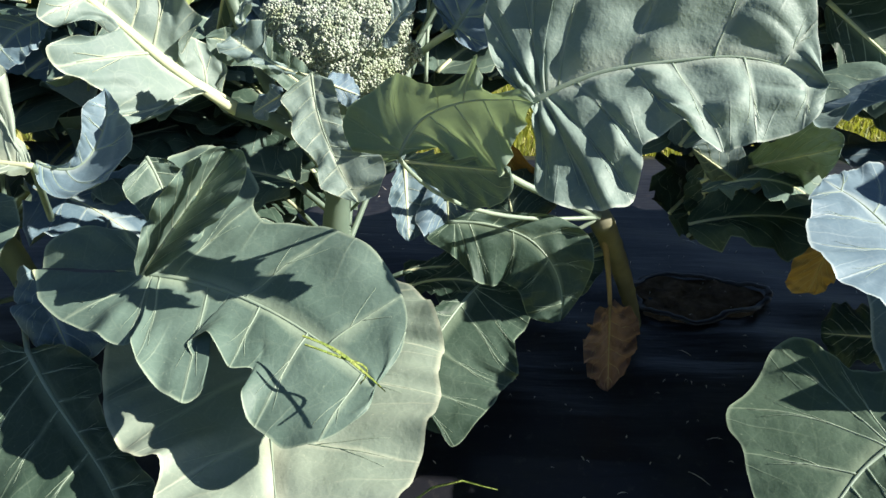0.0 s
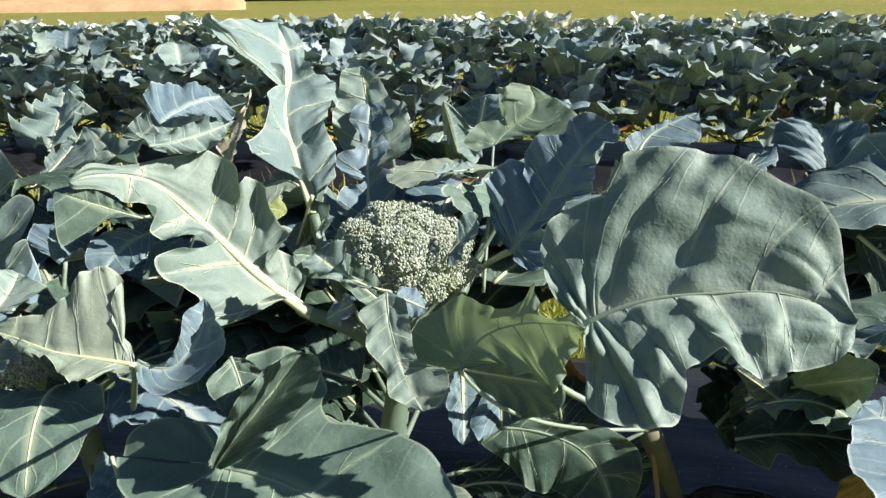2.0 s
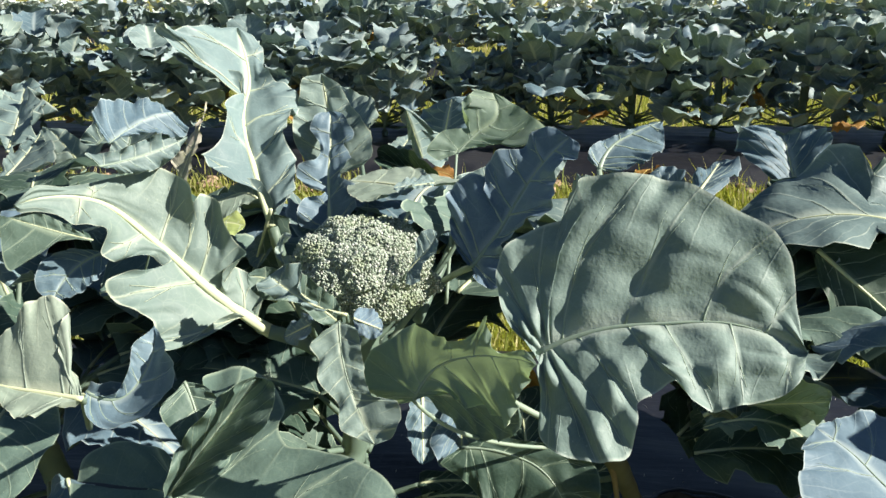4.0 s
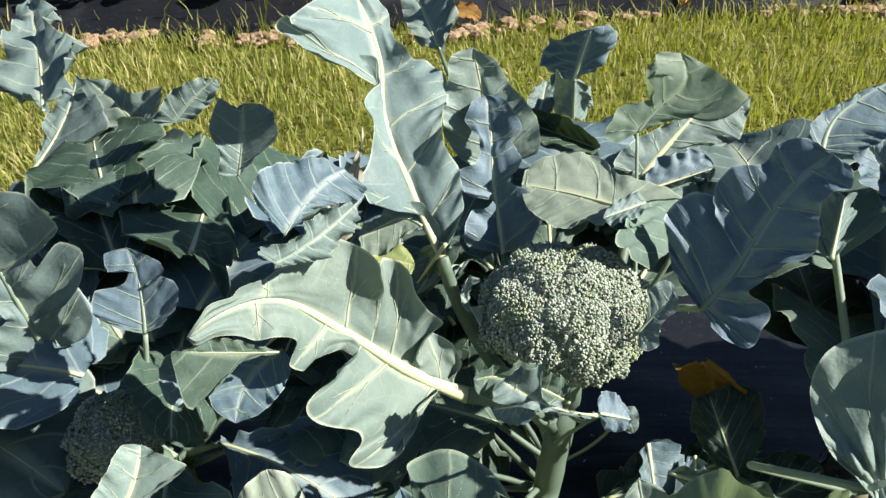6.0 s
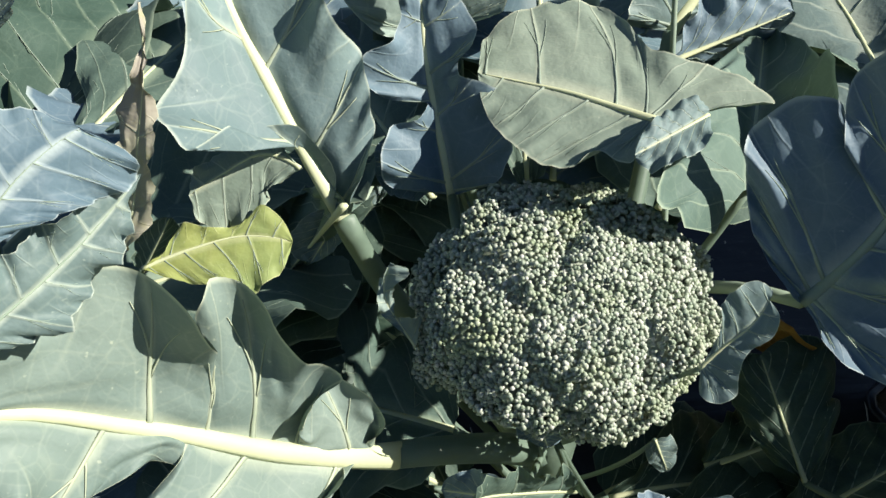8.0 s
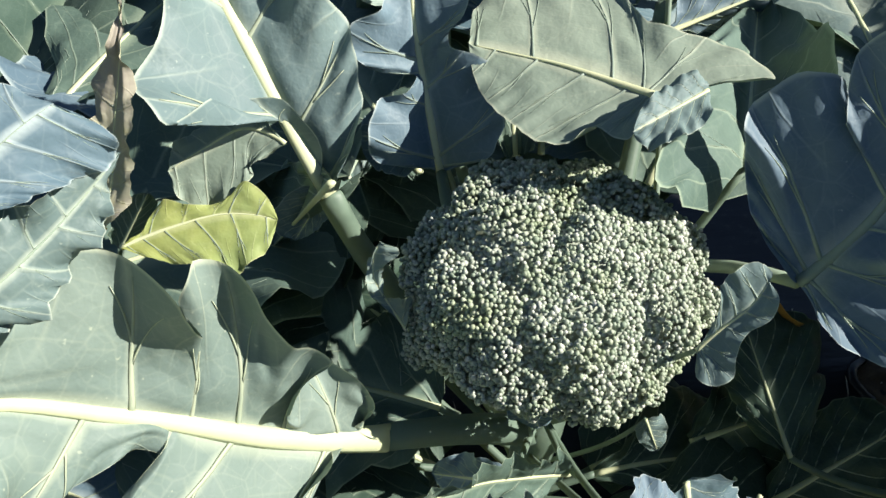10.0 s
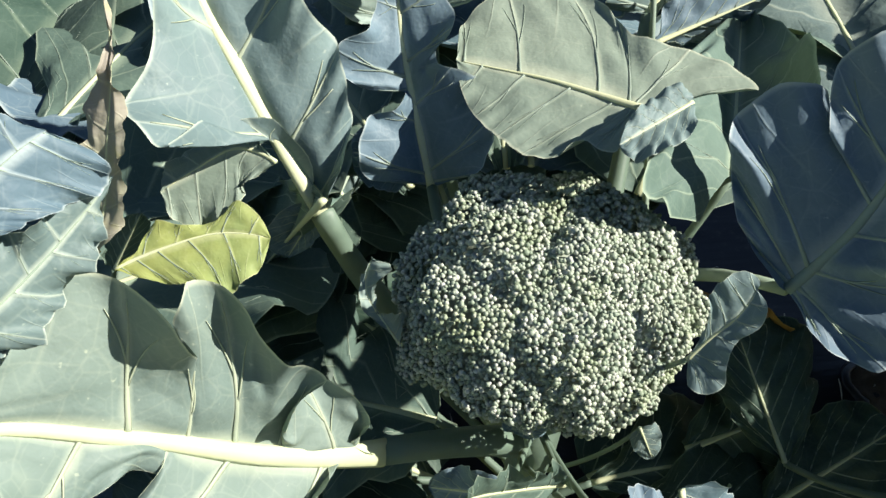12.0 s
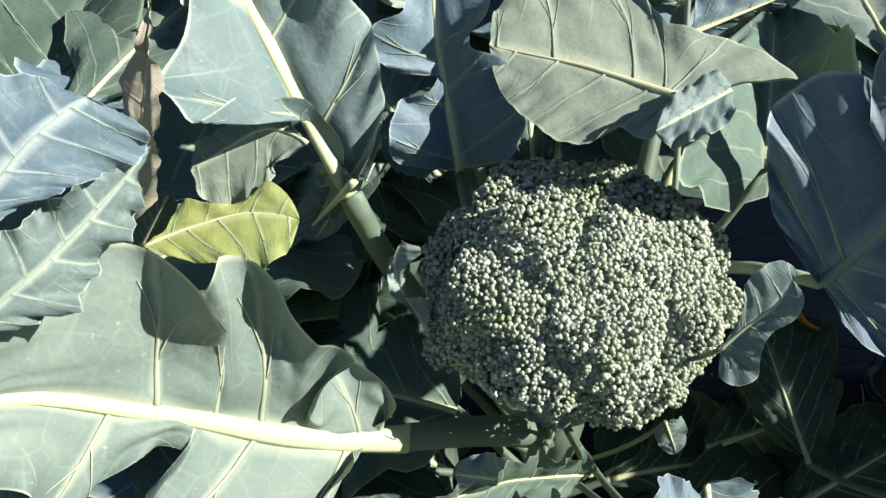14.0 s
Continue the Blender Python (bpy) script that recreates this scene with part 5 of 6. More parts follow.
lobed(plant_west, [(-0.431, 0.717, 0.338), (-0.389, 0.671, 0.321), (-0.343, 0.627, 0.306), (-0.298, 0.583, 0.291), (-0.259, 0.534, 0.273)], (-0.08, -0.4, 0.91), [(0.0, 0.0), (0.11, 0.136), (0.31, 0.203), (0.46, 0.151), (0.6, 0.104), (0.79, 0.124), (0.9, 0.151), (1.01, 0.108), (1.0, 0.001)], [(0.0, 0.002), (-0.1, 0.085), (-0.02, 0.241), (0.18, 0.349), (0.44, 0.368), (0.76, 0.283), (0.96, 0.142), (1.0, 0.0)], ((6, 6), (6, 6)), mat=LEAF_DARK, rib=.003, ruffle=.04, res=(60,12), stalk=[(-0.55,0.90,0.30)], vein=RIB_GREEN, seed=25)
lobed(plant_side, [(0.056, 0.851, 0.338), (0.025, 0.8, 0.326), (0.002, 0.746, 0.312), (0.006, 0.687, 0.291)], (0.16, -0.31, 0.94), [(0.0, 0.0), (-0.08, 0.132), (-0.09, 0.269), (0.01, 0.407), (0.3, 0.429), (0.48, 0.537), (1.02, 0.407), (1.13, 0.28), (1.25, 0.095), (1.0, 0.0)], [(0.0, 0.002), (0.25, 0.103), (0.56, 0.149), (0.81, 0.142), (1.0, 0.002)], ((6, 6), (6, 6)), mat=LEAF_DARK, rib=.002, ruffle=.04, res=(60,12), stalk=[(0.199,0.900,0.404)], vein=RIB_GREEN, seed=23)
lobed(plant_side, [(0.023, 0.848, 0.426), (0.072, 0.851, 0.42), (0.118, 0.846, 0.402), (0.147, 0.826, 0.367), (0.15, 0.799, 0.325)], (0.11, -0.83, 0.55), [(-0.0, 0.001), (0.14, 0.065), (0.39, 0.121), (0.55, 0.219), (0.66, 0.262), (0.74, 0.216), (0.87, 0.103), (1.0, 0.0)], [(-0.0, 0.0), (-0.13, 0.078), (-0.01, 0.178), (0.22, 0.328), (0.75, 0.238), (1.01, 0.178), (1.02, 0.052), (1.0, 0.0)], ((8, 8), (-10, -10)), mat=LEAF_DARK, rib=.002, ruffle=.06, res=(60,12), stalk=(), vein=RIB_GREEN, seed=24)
lobed(plant_east, [(0.467, 0.7, 0.475), (0.446, 0.734, 0.485), (0.428, 0.77, 0.495), (0.401, 0.799, 0.504)], (0.07, -0.23, 0.97), [(-0.0, 0.002), (-0.31, 0.588), (-0.21, 0.833), (-0.08, 0.919), (0.08, 0.976), (0.29, 0.858), (0.43, 0.757), (0.94, 0.395), (1.0, 0.002)], [(-0.0, 0.0), (0.48, 0.568), (0.74, 0.811), (0.87, 0.637), (0.96, 0.284), (1.0, 0.0)], ((10, 10), (-8, -8)), mat=LEAF_BLUE, rib=.002, ruffle=.06, res=(60,12), stalk=[(0.70,0.98,0.36)], vein=RIB_GREEN, seed=29)
lobed(plant_main, [(-0.05, 0.937, 0.613), (-0.038, 0.942, 0.626), (-0.025, 0.946, 0.639), (-0.016, 0.953, 0.653)], (-0.34, -0.75, 0.57), [(0.01, 0.0), (0.34, 0.104), (0.68, 0.357), (1.02, 0.33), (1.14, 0.186), (1.08, 0.0), (1.0, 0.0)], [(0.01, 0.004), (-0.19, 0.185), (-0.14, 0.365), (0.05, 0.437), (0.26, 0.297), (0.55, 0.179), (0.73, 0.222), (0.91, 0.164), (1.0, 0.004)], ((12, 12), (12, 12)), mat=LEAF, rib=.0015, ruffle=.05, res=(40,10), stalk=[(-0.11,0.97,0.50)], seed=69)
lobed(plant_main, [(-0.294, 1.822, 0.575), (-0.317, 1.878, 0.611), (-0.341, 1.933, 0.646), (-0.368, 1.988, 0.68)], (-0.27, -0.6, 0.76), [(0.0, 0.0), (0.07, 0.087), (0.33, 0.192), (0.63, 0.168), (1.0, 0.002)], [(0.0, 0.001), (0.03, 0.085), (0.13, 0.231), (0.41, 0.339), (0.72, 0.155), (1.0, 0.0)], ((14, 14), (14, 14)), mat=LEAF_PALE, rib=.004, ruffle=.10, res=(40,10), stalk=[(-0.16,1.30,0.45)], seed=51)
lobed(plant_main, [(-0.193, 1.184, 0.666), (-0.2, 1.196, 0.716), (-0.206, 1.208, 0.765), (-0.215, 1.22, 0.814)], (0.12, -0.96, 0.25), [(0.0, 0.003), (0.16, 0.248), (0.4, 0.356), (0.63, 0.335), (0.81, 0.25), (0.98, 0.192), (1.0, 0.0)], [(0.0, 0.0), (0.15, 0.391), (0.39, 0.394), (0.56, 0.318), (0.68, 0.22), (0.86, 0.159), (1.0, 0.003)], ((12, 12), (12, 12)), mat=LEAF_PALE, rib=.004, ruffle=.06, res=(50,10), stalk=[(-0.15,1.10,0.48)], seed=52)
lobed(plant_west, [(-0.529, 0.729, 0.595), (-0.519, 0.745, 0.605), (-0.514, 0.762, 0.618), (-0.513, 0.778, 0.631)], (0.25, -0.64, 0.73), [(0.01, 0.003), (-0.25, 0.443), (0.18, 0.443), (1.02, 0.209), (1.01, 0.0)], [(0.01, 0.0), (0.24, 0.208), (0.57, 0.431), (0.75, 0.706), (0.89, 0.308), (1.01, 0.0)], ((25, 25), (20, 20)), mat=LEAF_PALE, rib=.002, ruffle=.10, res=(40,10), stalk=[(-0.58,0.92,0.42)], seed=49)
lobed(plant_main, [(-0.394, 0.846, 0.678), (-0.429, 0.826, 0.696), (-0.464, 0.807, 0.716)], (0.54, -0.83, 0.14), [(-0.0, 0.005), (0.23, 0.048), (0.49, 0.207), (0.68, 0.498), (0.77, 0.621), (1.0, 0.249), (1.07, 0.0), (1.0, 0.001)], [(-0.0, 0.0), (0.33, 0.106), (0.76, 0.156), (1.0, 0.0)], ((0, 0), (0, 0)), mat=LEAF_GREEN, rib=.001, ruffle=.05, res=(40,10), stalk=(), seed=83)
lobed(plant_west, [(-0.401, 0.878, 0.652), (-0.431, 0.854, 0.636), (-0.443, 0.823, 0.609)], (0.17, -0.68, 0.71), [(0.0, 0.001), (-0.03, 0.173), (0.39, 0.388), (0.9, 0.218), (1.0, 0.001)], [(0.0, 0.0), (0.37, 0.283), (0.59, 0.402), (0.86, 0.288), (1.0, 0.0)], ((10, 10), (10, 10)), mat=LEAF_BLUE, rib=.002, ruffle=.06, res=(40,10), stalk=(), vein=RIB_GREEN, seed=48)
lobed(plant_main, [(-0.103, 0.836, 0.6), (-0.134, 0.834, 0.609), (-0.164, 0.836, 0.624), (-0.19, 0.841, 0.643)], (0.18, -0.86, 0.48), [(-0.0, 0.003), (0.41, 0.056), (0.7, 0.11), (1.01, 0.205), (1.0, 0.003)], [(-0.01, 0.0), (0.41, 0.031), (0.6, 0.063), (0.71, 0.23), (0.78, 0.334), (0.93, 0.239), (1.0, 0.0)], ((15, 15), (15, 15)), mat=LEAF, rib=.002, ruffle=.14, res=(40,10), stalk=[(-0.13,0.96,0.42)], seed=68)
lobed(plant_west, [(-0.606, 1.004, 0.565), (-0.61, 1.027, 0.592), (-0.617, 1.049, 0.618), (-0.63, 1.071, 0.643)], (-0.04, -0.77, 0.64), [(-0.0, 0.0), (0.11, 0.31), (0.32, 0.53), (0.59, 0.468), (0.61, 0.155), (0.74, 0.07), (0.8, 0.279), (1.04, 0.247), (1.0, 0.0)], [(-0.0, 0.004), (0.12, 0.296), (0.33, 0.518), (0.48, 0.459), (0.57, 0.181), (0.53, 0.125), (0.6, 0.38), (0.78, 0.238), (1.0, 0.002)], ((14, 14), (14, 14)), mat=LEAF_BLUE, rib=.003, ruffle=.06, res=(60,10), stalk=[(-0.64,0.99,0.40)], vein=RIB_GREEN, seed=45)
lobed(plant_west, [(-0.503, 1.144, 0.693), (-0.495, 1.162, 0.732), (-0.49, 1.18, 0.772)], (0.07, -0.91, 0.4), [(-0.0, 0.0), (0.01, 0.254), (0.28, 0.279), (0.59, 0.437), (1.06, 0.282), (0.91, 0.168), (1.0, 0.0)], [(-0.0, 0.003), (0.38, 0.311), (0.62, 0.544), (0.84, 0.52), (1.01, 0.194), (1.0, 0.007)], ((20, 20), (20, 20)), mat=LEAF, rib=.002, ruffle=.08, res=(40,10), stalk=(), vein=RIB_GREEN, seed=39)
lobed(plant_west, [(-0.646, 1.327, 0.677), (-0.616, 1.342, 0.706), (-0.582, 1.357, 0.731)], (0.23, -0.94, 0.25), [(-0.0, 0.0), (-0.15, 0.258), (0.25, 0.33), (0.61, 0.283), (1.0, 0.0)], [(-0.0, 0.002), (0.28, 0.193), (0.68, 0.228), (0.98, 0.126), (1.0, 0.006)], ((15, 15), (15, 15)), mat=LEAF, rib=.002, ruffle=.12, res=(40,10), stalk=(), vein=RIB_GREEN, seed=41)
lobed(plant_west, [(-0.39, 0.874, 0.756), (-0.364, 0.901, 0.759), (-0.34, 0.93, 0.764), (-0.318, 0.96, 0.773)], (0.58, -0.57, 0.57), [(0.0, 0.0), (-0.09, 0.147), (0.21, 0.112), (0.46, 0.143), (0.7, 0.15), (1.0, 0.002)], [(0.0, 0.003), (0.41, 0.175), (0.7, 0.138), (1.0, 0.0)], ((15, 15), (-10, -10)), mat=LEAF, rib=.001, ruffle=.14, res=(50,10), stalk=(), vein=RIB_GREEN, seed=84)
lobed(plant_side, [(0.195, 1.168, 0.685), (0.213, 1.198, 0.712), (0.249, 1.22, 0.73), (0.289, 1.237, 0.743)], (0.05, -0.68, 0.73), [(0.0, 0.003), (0.1, 0.175), (0.45, 0.074), (0.8, 0.036), (1.0, 0.0)], [(0.0, 0.0), (-0.02, 0.229), (0.44, 0.433), (0.76, 0.376), (1.0, 0.006)], ((16, 16), (16, 16)), mat=LEAF_BLUE, rib=.004, ruffle=.06, res=(50,10), stalk=[(0.22,1.02,0.48)], vein=RIB_GREEN, seed=56)
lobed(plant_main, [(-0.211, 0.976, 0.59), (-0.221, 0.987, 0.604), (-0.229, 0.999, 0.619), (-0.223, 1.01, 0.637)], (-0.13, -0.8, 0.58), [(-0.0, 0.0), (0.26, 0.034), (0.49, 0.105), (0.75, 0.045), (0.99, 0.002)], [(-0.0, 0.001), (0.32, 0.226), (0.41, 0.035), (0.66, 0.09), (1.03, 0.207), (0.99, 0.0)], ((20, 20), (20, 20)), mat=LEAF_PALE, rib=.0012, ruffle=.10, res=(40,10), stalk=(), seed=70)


LEANING = {plant_side.name: (-0.337, -0.633, 1.0)}


def low_leaves(plant, seed, count, reach, z0, z1, mats, arc=(0, 6.283), inner=0.07):
    """Older leaves low on the stem, spreading outward in the shade of the rest; LEAF_DARK paints that shade in."""
    r = random.Random(seed)
    c = np.array(plant.location)
    for k in range(count):
        a = arc[0] + (arc[1] - arc[0]) * (k + r.uniform(0.2, 0.8)) / count
        d, up = np.array((math.cos(a), math.sin(a), 0)), np.array((0, 0, 1.0))
        h = r.uniform(z0, z1)
        way = LEANING.get(plant.name, (0, 0, 1))
        p0 = c + np.array(way) * (h - c[2]) * 0.8
        p1 = p0 * (1, 1, 0) + up * h + d * r.uniform(inner, inner + 0.05)
        p2 = p1 + d * reach * 0.5 + up * r.uniform(0.0, 0.03)
        p3 = p1 + d * reach * r.uniform(0.9, 1.1) - up * r.uniform(0.0, 0.06)
        s = np.cross(d, up)
        half = reach * r.uniform(0.36, 0.5)
        leaf(plant, [p1, p2, p3], p2 - s * half + up * half * r.uniform(-0.2, 0.4), p2 + s * half + up * half * r.uniform(-0.2, 0.4), shape=r.choice(("spoon", "eared", "round", "lobed")), mat=r.choice(mats), stalk=() if plant is plant_side or h > 0.4 else [p0], rib=0.0035, res=(22, 7), seed=seed * 7 + k, ruffle=r.uniform(0.08, 0.2), waves=r.uniform(1.6, 3.2))


# Leaf added on the sun's side to keep the small west head shaded.
leaf(plant_west, [(-0.600, 1.045, 0.470), (-0.578, 0.968, 0.500), (-0.560, 0.900, 0.495)], (-0.618, 0.962, 0.548), (-0.538, 0.965, 0.442), shape="round", uw=.5, rib=.003, res=(40,10), mat=LEAF_DARK, stalk=[(-0.62, 1.02, 0.34)], ruffle=.1, seed=81)
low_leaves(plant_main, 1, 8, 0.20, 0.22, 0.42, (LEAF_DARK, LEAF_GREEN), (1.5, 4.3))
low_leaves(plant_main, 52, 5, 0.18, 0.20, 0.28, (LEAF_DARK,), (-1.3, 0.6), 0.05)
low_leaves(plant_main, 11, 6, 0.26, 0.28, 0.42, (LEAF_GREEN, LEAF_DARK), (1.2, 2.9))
low_leaves(plant_main, 21, 9, 0.27, 0.38, 0.54, (LEAF_GREEN, LEAF_BLUE, LEAF_DARK), (0.9, 2.7), 0.17)
low_leaves(plant_main, 31, 8, 0.29, 0.46, 0.60, (LEAF, LEAF_BLUE, LEAF_GREEN), (0.7, 2.5), 0.24)
low_leaves(plant_west, 33, 7, 0.29, 0.42, 0.54, (LEAF, LEAF_BLUE, LEAF_GREEN), (0.6, 2.6), 0.22)
low_leaves(plant_side, 32, 7, 0.28, 0.48, 0.62, (LEAF, LEAF_BLUE, LEAF_GREEN), (0.3, 1.7), 0.26)
# Hidden leaves added behind the quilted leaf, to block sun from the low ones.
low_leaves(plant_side, 41, 5, 0.15, 0.42, 0.54, (LEAF_GREEN, LEAF, LEAF_BLUE), (-0.5, 1.3), 0.10)
# Extra foliage out of view, added to cast shade on the film.
low_leaves(plant_east, 42, 9, 0.28, 0.46, 0.74, (LEAF_GREEN, LEAF, LEAF_BLUE), (-2.0, 0.2), 0.08)
low_leaves(plant_east, 44, 8, 0.28, 0.50, 0.66, (LEAF, LEAF_BLUE, LEAF_GREEN), (1.6, 3.0), 0.12)
low_leaves(plant_west, 45, 7, 0.27, 0.50, 0.60, (LEAF_GREEN, LEAF_DARK), (1.0, 2.4), 0.22)
# More unseen foliage at the front, added to shade the near film shoulder.
low_leaves(plant_east, 43, 8, 0.30, 0.30, 0.45, (LEAF_GREEN, LEAF, LEAF_BLUE), (-2.15, -0.9), 0.20)
low_leaves(plant_side, 22, 6, 0.25, 0.38, 0.52, (LEAF_GREEN, LEAF_BLUE, LEAF_DARK), (0.2, 1.5), 0.18)
low_leaves(plant_west, 23, 8, 0.27, 0.38, 0.54, (LEAF_GREEN, LEAF_BLUE, LEAF_DARK), (0.5, 2.8), 0.17)
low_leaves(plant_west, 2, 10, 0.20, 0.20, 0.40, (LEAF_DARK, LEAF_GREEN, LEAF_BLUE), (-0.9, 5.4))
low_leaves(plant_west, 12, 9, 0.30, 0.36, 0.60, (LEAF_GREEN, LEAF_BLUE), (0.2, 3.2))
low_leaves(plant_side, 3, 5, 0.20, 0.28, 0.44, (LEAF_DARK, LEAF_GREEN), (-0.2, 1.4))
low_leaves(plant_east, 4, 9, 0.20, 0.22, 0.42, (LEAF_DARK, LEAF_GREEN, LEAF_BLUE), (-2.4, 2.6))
low_leaves(plant_east, 14, 11, 0.30, 0.38, 0.66, (LEAF_GREEN, LEAF_BLUE), (-1.3, 2.4))
plant_far_west = thing("broccoli_plant", (-1.06, 1.06, 0.115), "tall leafy broccoli plant at the end of the near bed", "broccoli plant", "plants of the near bed")
stem(plant_far_west, [(-1.06, 1.06, 0.10), (-1.05, 1.05, 0.25), (-1.04, 1.06, 0.42)], (0.018, 0.02, 0.02))
low_leaves(plant_far_west, 5, 10, 0.22, 0.22, 0.42, (LEAF_DARK, LEAF_GREEN, LEAF_BLUE))
low_leaves(plant_far_west, 15, 11, 0.28, 0.40, 0.64, (LEAF, LEAF_BLUE))
lobed(plant_far_west, [(-0.945, 1.515, 0.618), (-0.982, 1.614, 0.652), (-1.025, 1.711, 0.684), (-1.069, 1.808, 0.716)], (-0.12, -0.36, 0.92), [(-0.0, 0.0), (0.15, 0.117), (0.28, 0.259), (0.4, 0.277), (0.49, 0.178), (0.66, 0.161), (0.73, 0.101), (0.94, 0.081), (1.0, 0.001)], [(-0.0, 0.0), (0.07, 0.136), (0.14, 0.238), (0.34, 0.262), (0.52, 0.154), (0.81, 0.131), (1.0, 0.0)], ((18, 18), (18, 18)), mat=LEAF, rib=.004, ruffle=.10, res=(60,12), stalk=(), seed=43)
lobed(plant_far_west, [(-0.941, 1.412, 0.557), (-0.906, 1.49, 0.604), (-0.9, 1.577, 0.653)], (-0.08, -0.49, 0.87), [(0.0, 0.0), (0.3, 0.083), (0.53, 0.154), (0.82, 0.07), (1.0, 0.0)], [(0.0, 0.0), (0.24, 0.264), (0.43, 0.558), (0.63, 0.405), (0.85, 0.16), (1.0, 0.003)], ((15, 15), (15, 15)), mat=LEAF, rib=.004, ruffle=.05, res=(50,12), stalk=(), seed=44)
lobed(plant_far_west, [(-0.77, 1.489, 0.59), (-0.815, 1.513, 0.627), (-0.861, 1.537, 0.663)], (-0.09, -0.88, 0.46), [(0.0, 0.0), (0.39, 0.289), (0.72, 0.221), (1.09, 0.062), (1.0, 0.002)], [(0.0, 0.002), (-0.01, 0.371), (0.08, 0.659), (0.38, 0.303), (0.81, 0.149), (1.0, 0.0)], ((10, 10), (10, 10)), mat=LEAF_PALE, rib=.002, ruffle=.08, res=(40,10), stalk=[(-0.95,1.15,0.45)], seed=42)
plant_far_east = thing("broccoli_plant", (1.20, 1.03, 0.115), "tall leafy broccoli plant at the sunny end of the near bed", "broccoli plant", "plants of the near bed")
stem(plant_far_east, [(1.20, 1.03, 0.10), (1.21, 1.02, 0.25), (1.20, 1.02, 0.42)], (0.018, 0.02, 0.02))
low_leaves(plant_far_east, 6, 10, 0.24, 0.22, 0.45, (LEAF_DARK, LEAF_GREEN, LEAF_BLUE))
low_leaves(plant_far_east, 16, 12, 0.32, 0.45, 0.72, (LEAF, LEAF_BLUE))


# ---- the plants of the crop rows behind ----
def crown(r, count):
    """Midrib, rim points and age of the leaves of one dense plant about 0.55 m tall at the origin: low ones spread, high ones stand up."""
    for k in range(count):
        young = ((k + 0.5) / count) ** 0.7
        a = k * 2.4 + r.uniform(-0.4, 0.4)
        d, up = np.array((math.cos(a), math.sin(a), 0)), np.array((0, 0, 1.0))
        s = np.cross(d, up)
        out = (0.29 - 0.13 * young**1.5) * r.uniform(0.55, 1.15)
        base = d * out + up * (0.07 + 0.33 * young + r.uniform(-0.04, 0.04))
        rise = r.uniform(0.1, 1.2) + 0.3 * young
        long = r.uniform(0.09, 0.16)
        way = d * math.cos(rise) + up * math.sin(rise)
        bend = rise - r.uniform(0.0, 0.9)
        tip = d * math.cos(bend) + up * math.sin(bend)
        mid = base + way * long * 0.5
        end = mid + tip * long * 0.5
        half = long * r.uniform(0.45, 0.66)
        face = np.cross(s, way)
        face = face if face[2] > 0 else -face
        left, right = mid - s * half + face * half * r.uniform(-0.1, 0.8), mid + s * half + face * half * r.uniform(-0.1, 0.8)
        yield young, (base, mid, end), left, right


def row_plant(seed, count, res, stalks=True):
    """A whole broccoli plant of the rows behind: stem, and each leaf a part."""
    r = random.Random(seed)
    plant = thing("broccoli_plant", (0, 0, 0), "leafy blue-green broccoli plant in the row behind", "broccoli plant", "crop row plants")
    stem(plant, [(0, 0, 0), (0.01, 0.0, 0.12), (0.0, 0.01, 0.34)], (0.014, 0.018, 0.02))
    for k, (young, mids, left, right) in enumerate(crown(r, count)):
        old = young < 0.12 and r.random() < 0.55
        mat = LEAF_ORANGE if old else r.choice((LEAF, LEAF_FROST, LEAF_FROST, LEAF_BLUE, LEAF_PALE))
        b = Blade(mids, left, right, 0.5, r.choice(("oval", "eared", "round", "lobed", "spoon_eared")), ruffle=r.uniform(0.08, 0.22), waves=r.uniform(2, 4), seed=seed * 31 + k, puff=0.03)
        v, f, uv = b.sheet(*res)
        ob = part("leaf", mesh_of("leaf", v, f, mat, uv), plant, "orange withered leaf" if old else "")
        if young > 0.45 or not stalks:
            continue
        foot = np.array((0.0, 0.0, max(0.05, mids[0][2] - 0.10)))
        q = np.array([foot, foot * 0.45 + np.array(mids[0]) * 0.55 - (0, 0, 0.015), mids[0]])
        part("leaf_stalk", mesh_of("leaf_stalk", *tube(q, (0.005, 0.0042, 0.0032), 5), STALK), ob)
    return plant


def plant_row(protos, y, x0, x1, gap, seed, z=0.115):
    r = random.Random(seed)
    x = x0
    while x < x1:
        m = Matrix.Translation((x + r.uniform(-0.05, 0.05), y + r.uniform(-0.05, 0.05), z)) @ Matrix.Rotation(r.uniform(0, 6.28), 4, "Z")
        p = copy_thing(r.choice(protos), m)
        s = r.uniform(0.85, 1.12)
        p.matrix_basis = m @ Matrix.Diagonal((s, s, s * r.uniform(0.9, 1.1), 1))
        x += gap * r.uniform(0.9, 1.1)


near_protos = [row_plant(100 + k, 78, (12, 4)) for k in range(5)]
plant_row(near_protos, 4.08, -3.6, 3.9, 0.38, 1)
mid_protos = [row_plant(200 + k, 60, (7, 3), False) for k in range(3)]
plant_row(mid_protos, 7.1, -5.6, 5.8, 0.38, 2)
for p in near_protos + mid_protos:
    for o in (*p.children_recursive, p):
        bpy.data.objects.remove(o)


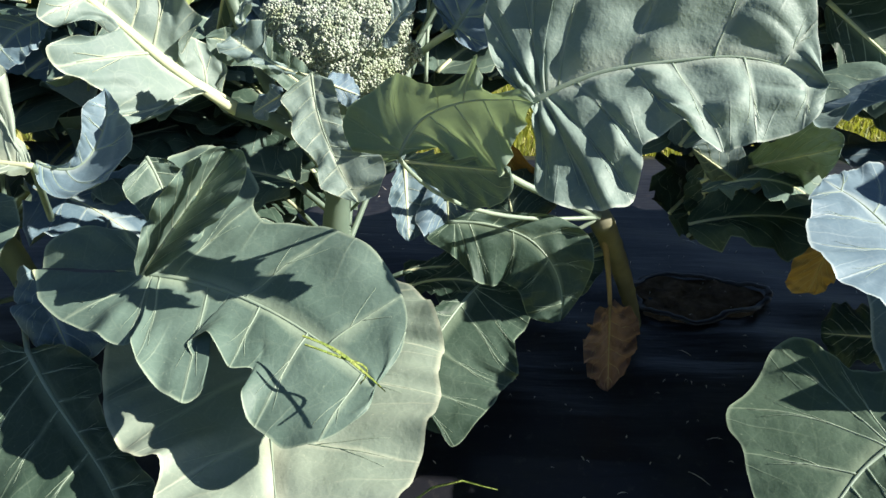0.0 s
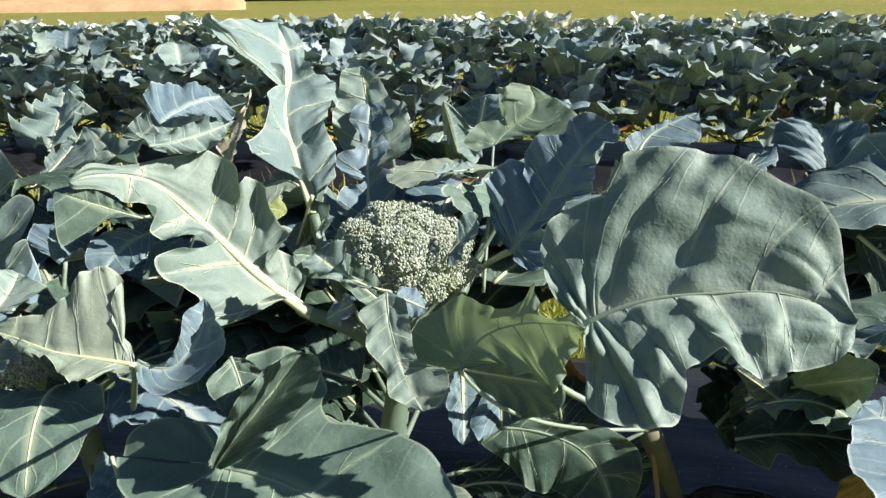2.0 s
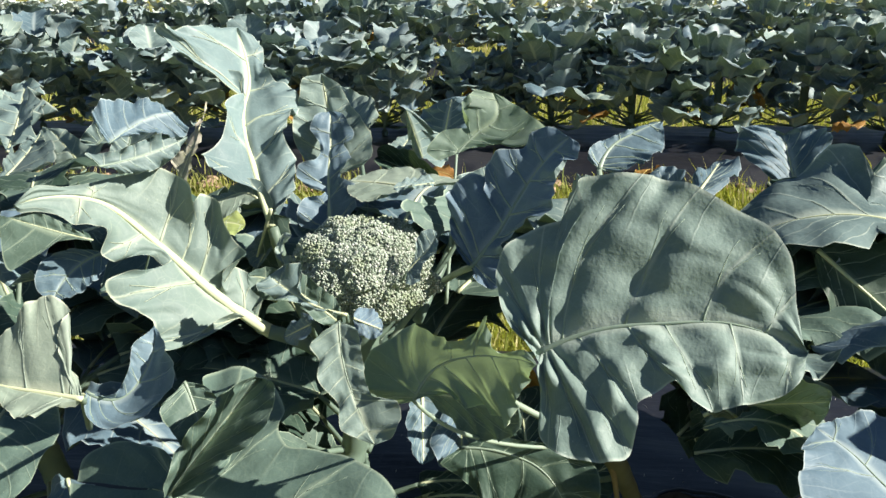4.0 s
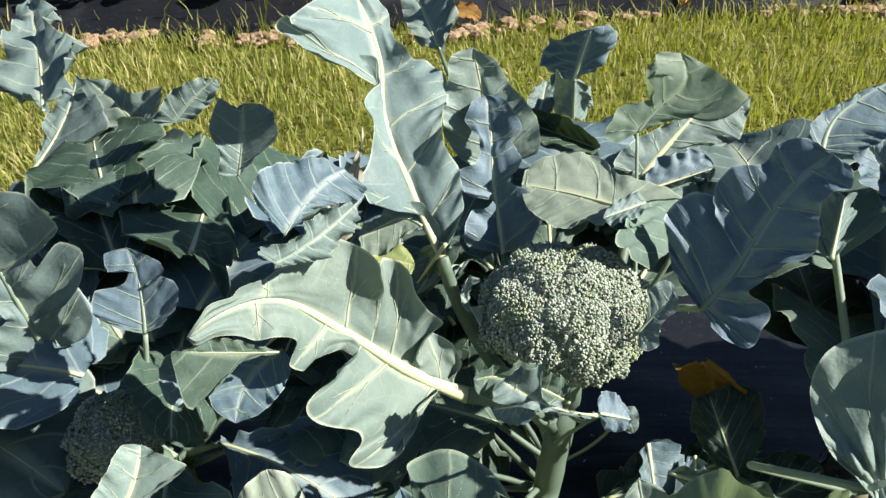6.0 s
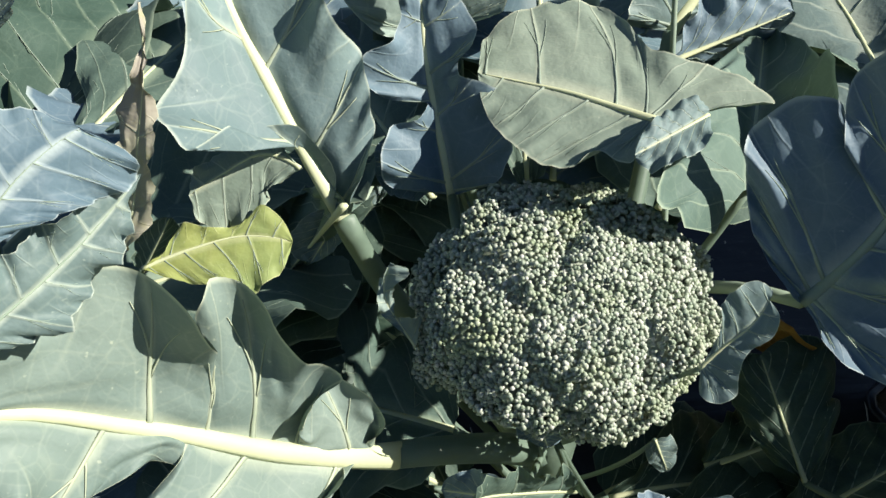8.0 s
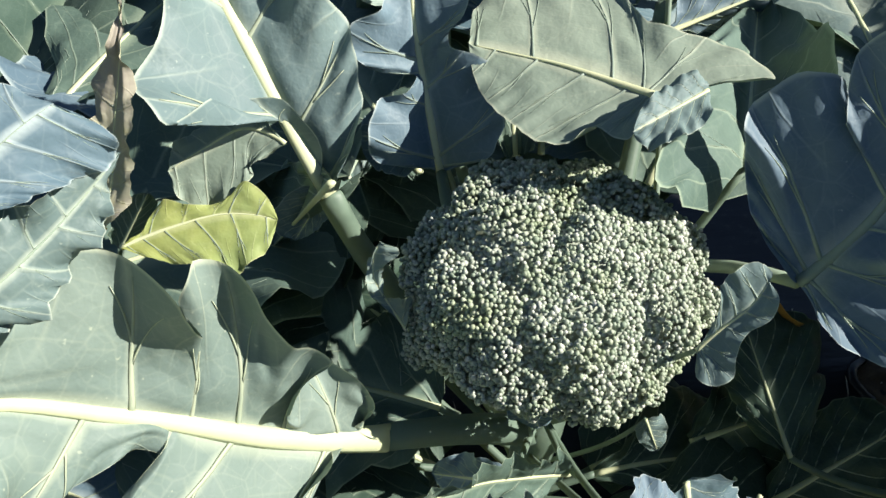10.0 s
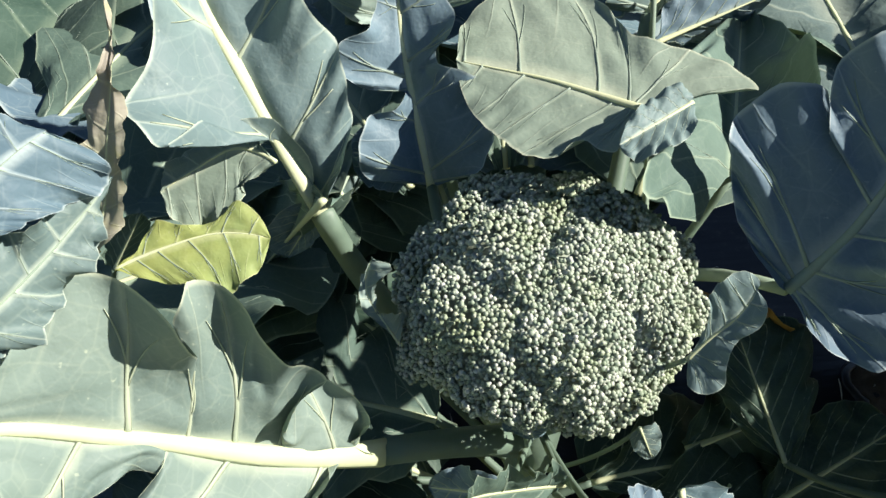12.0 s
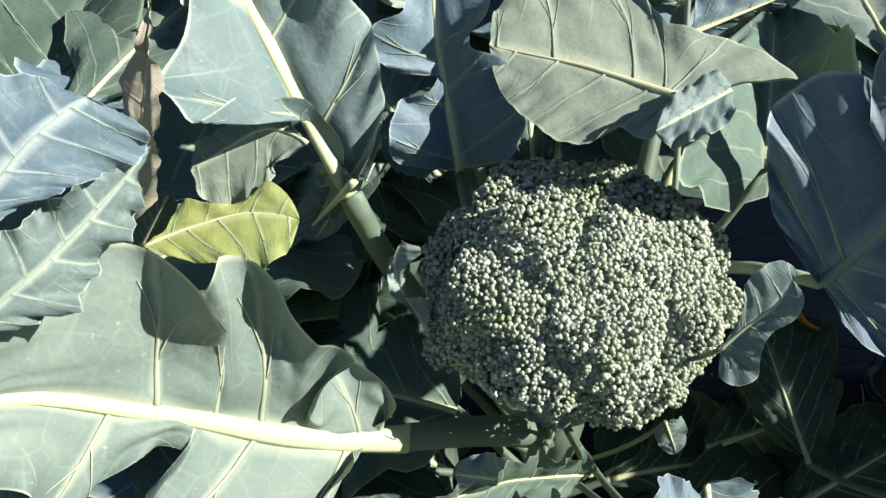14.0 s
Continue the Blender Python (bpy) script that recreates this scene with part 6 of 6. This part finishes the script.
def far_rows():
    """The rows further off, too small to tell plants apart."""
    r = random.Random(77)
    base = []
    for k in range(6):
        sheets = []
        for q, (_, mids, left, right) in enumerate(crown(r, 50)):
            bl = Blade(mids, left, right, 0.5, "oval", ruffle=0.2, waves=2.5, seed=q + 50 * k, puff=0)
            sheets.append(bl.sheet(4, 2)[:2])
        base.append(join(sheets))
    for y in (10.1,):
        pieces = []
        x = -y * 0.78 - 1
        while x < y * 0.72 + 1:
            v, f = r.choice(base)
            w = r.uniform(0, 6.28)
            rot = np.array(((math.cos(w), -math.sin(w), 0), (math.sin(w), math.cos(w), 0), (0, 0, 1)))
            pieces.append((v @ rot.T * r.uniform(0.8, 1.0) + (x, y + r.uniform(-0.06, 0.06), 0.115), f))
            x += 0.36
        solo("crop_row", mesh_of("crop_row", *join(pieces), LEAF_FROST), "distant row of blue-green broccoli plants", "crop row", "far crop rows", "stuff")


far_rows()


# ---- small loose things ----
def film_height(y):
    return float(np.interp(y - 1.13, (-0.45, -0.36, -0.24, 0.0, 0.26, 0.55, 0.63), (0.085, 0.112, 0.119, 0.123, 0.116, 0.110, 0.085)))


def litter():
    """Chaff, straw and leaf crumbs strewn over the film."""
    r = random.Random(5)
    pieces = []
    for k in range(420):
        x, y = r.uniform(-0.2, 1.1), r.uniform(0.62, 1.6)
        z = film_height(y) + 0.007
        a, n = r.uniform(0, 6.28), r.random()
        long = r.uniform(0.001, 0.004) if n < 0.9 else r.uniform(0.006, 0.016)
        d = np.array((math.cos(a), math.sin(a), 0))
        p = [np.array((x, y, z)) + d * long * s + (0, 0, 0.003 * (1 - s * s)) for s in (-1, -0.3, 0.4, 1)]
        pieces.append(tube(p, np.array((0.3, 1, 0.9, 0.2)) * r.uniform(0.0004, 0.0009), 4, 0.5))
    return solo("chaff", mesh_of("chaff", *join(pieces), CHAFF), "pale straw bits and crumbs on the black film", "plant litter", kind="stuff")


litter()


def clods():
    """Crumbled tan soil thrown along the edge of the next bed's film."""
    r = random.Random(15)
    sv, sf = sphere_grid(4, 7)
    pieces = []
    for k in range(330):
        x = r.uniform(-2.6, 2.8)
        y = 3.50 + 0.05 * math.sin(x * 2.3) + r.uniform(-0.09, 0.05)
        if noise.noise(Vector((x * 2.2, 1.0, 0))) < -0.12:
            continue
        size = r.uniform(0.006, 0.030) ** 1.0
        lump = np.array([1 + 0.45 * noise.noise(Vector(p) * 2.1 + Vector((k, 0, 0))) for p in sv])
        pieces.append((sv * lump[:, None] * (size * 1.3, size, size * 0.7) + (x, y, 0.008 + size * 0.35), sf))
    return solo("soil_clods", mesh_of("soil_clods", *join(pieces), CLOD, smooth=False), "tan crumbled soil clods along the film edge", "soil", kind="stuff")


clods()


def grass_strand(points, width, label):
    """One long blade of grass, folded along its middle."""
    p, t = spline(points, np.linspace(0, 1, 16))
    s = np.cross(t, (0, 0, 1.0))
    s /= np.maximum(np.linalg.norm(s, axis=1, keepdims=True), 1e-6)
    w = width * np.sin(np.linspace(0.5, 3.1, 16))[:, None]
    rows = np.stack([p - s * w + (0, 0, 0.0012), p, p + s * w + (0, 0, 0.0012), p - (0, 0, 0.0006)], 1).reshape(-1, 3)
    faces = [(4 * i + a, 4 * i + b, 4 * i + 4 + b, 4 * i + 4 + a) for i in range(15) for a, b in ((0, 1), (1, 2), (2, 3), (3, 0))]
    return solo("grass_blade", mesh_of("grass_blade", rows, faces, STRAND), label, "grass")


grass_strand([(-0.090, 0.603, 0.450), (-0.053, 0.579, 0.451), (-0.031, 0.558, 0.450), (-0.009, 0.534, 0.450)], 0.0018, "loose green grass blade lying on a broccoli leaf")
grass_strand([(-0.085, 0.590, 0.451), (-0.055, 0.575, 0.451), (-0.028, 0.562, 0.449), (-0.030, 0.54, 0.452)], 0.0013, "loose green grass blade lying on a broccoli leaf")
grass_strand([(-0.02, 0.50, -0.01), (-0.005, 0.51, 0.22), (0.016, 0.52, 0.350), (0.040, 0.52, 0.366), (0.080, 0.52, 0.358)], 0.0032, "long green grass blade bent at its tip")


def fallen_leaf(at, size, turn, mat, label):
    c, d = np.array(at, float), np.array((math.cos(turn), math.sin(turn), 0.0))
    s = np.array((-d[1], d[0], 0.0))
    b = Blade([c - d * size, c + (0, 0, size * 0.25), c + d * size], c - s * size * 0.6 + (0, 0, size * 0.5), c + s * size * 0.6 + (0, 0, size * 0.15), 0.5, "oval", ruffle=0.2, waves=3, seed=int(at[0] * 100))
    v, f, uv = b.sheet(18, 6)
    lf = solo("fallen_leaf", mesh_of("fallen_leaf", v, f, mat, uv), label, "leaf", "fallen leaves")
    part("midrib", mesh_of("midrib", *b.rib(0.003), RIB_YELLOW), lf)


for at, size, turn in (((-1.36, 3.72, 0.04), 0.10, 0.4), ((-1.18, 3.66, 0.03), 0.07, 1.9), ((-0.3, 3.52, 0.05), 0.08, 2.6), ((0.62, 3.60, 0.05), 0.09, 1.1), ((1.3, 3.55, 0.04), 0.08, 0.2), ((2.1, 3.62, 0.05), 0.10, 2.2), ((1.75, 3.58, 0.05), 0.08, 0.9)):
    fallen_leaf(at, size, turn, LEAF_ORANGE, "fallen orange withered leaf beside the black film")


def marker(x, y, h):
    post = thing("marker_post", (x, y, 0), "small white marker post far off in the grass", "marker post", "far markers")
    part("post", mesh_of("post", *tube([(0, 0, -0.1), (0, 0, h * 0.5), (0, 0, h)], (0.03, 0.03, 0.03), 8), WHITE), post)
    part("plate", mesh_of("plate", *tube([(-0.16, 0, h * 0.8), (-0.15, 0, h * 0.8), (0.15, 0, h * 0.8), (0.16, 0, h * 0.8)], (0.1, 0.13, 0.13, 0.1), 8, 0.7, (0, 0, 1)), WHITE), post)


marker(-6.1, 55, 0.45)
marker(0.12, 55, 0.6)
marker(-8.8, 55, 0.4)
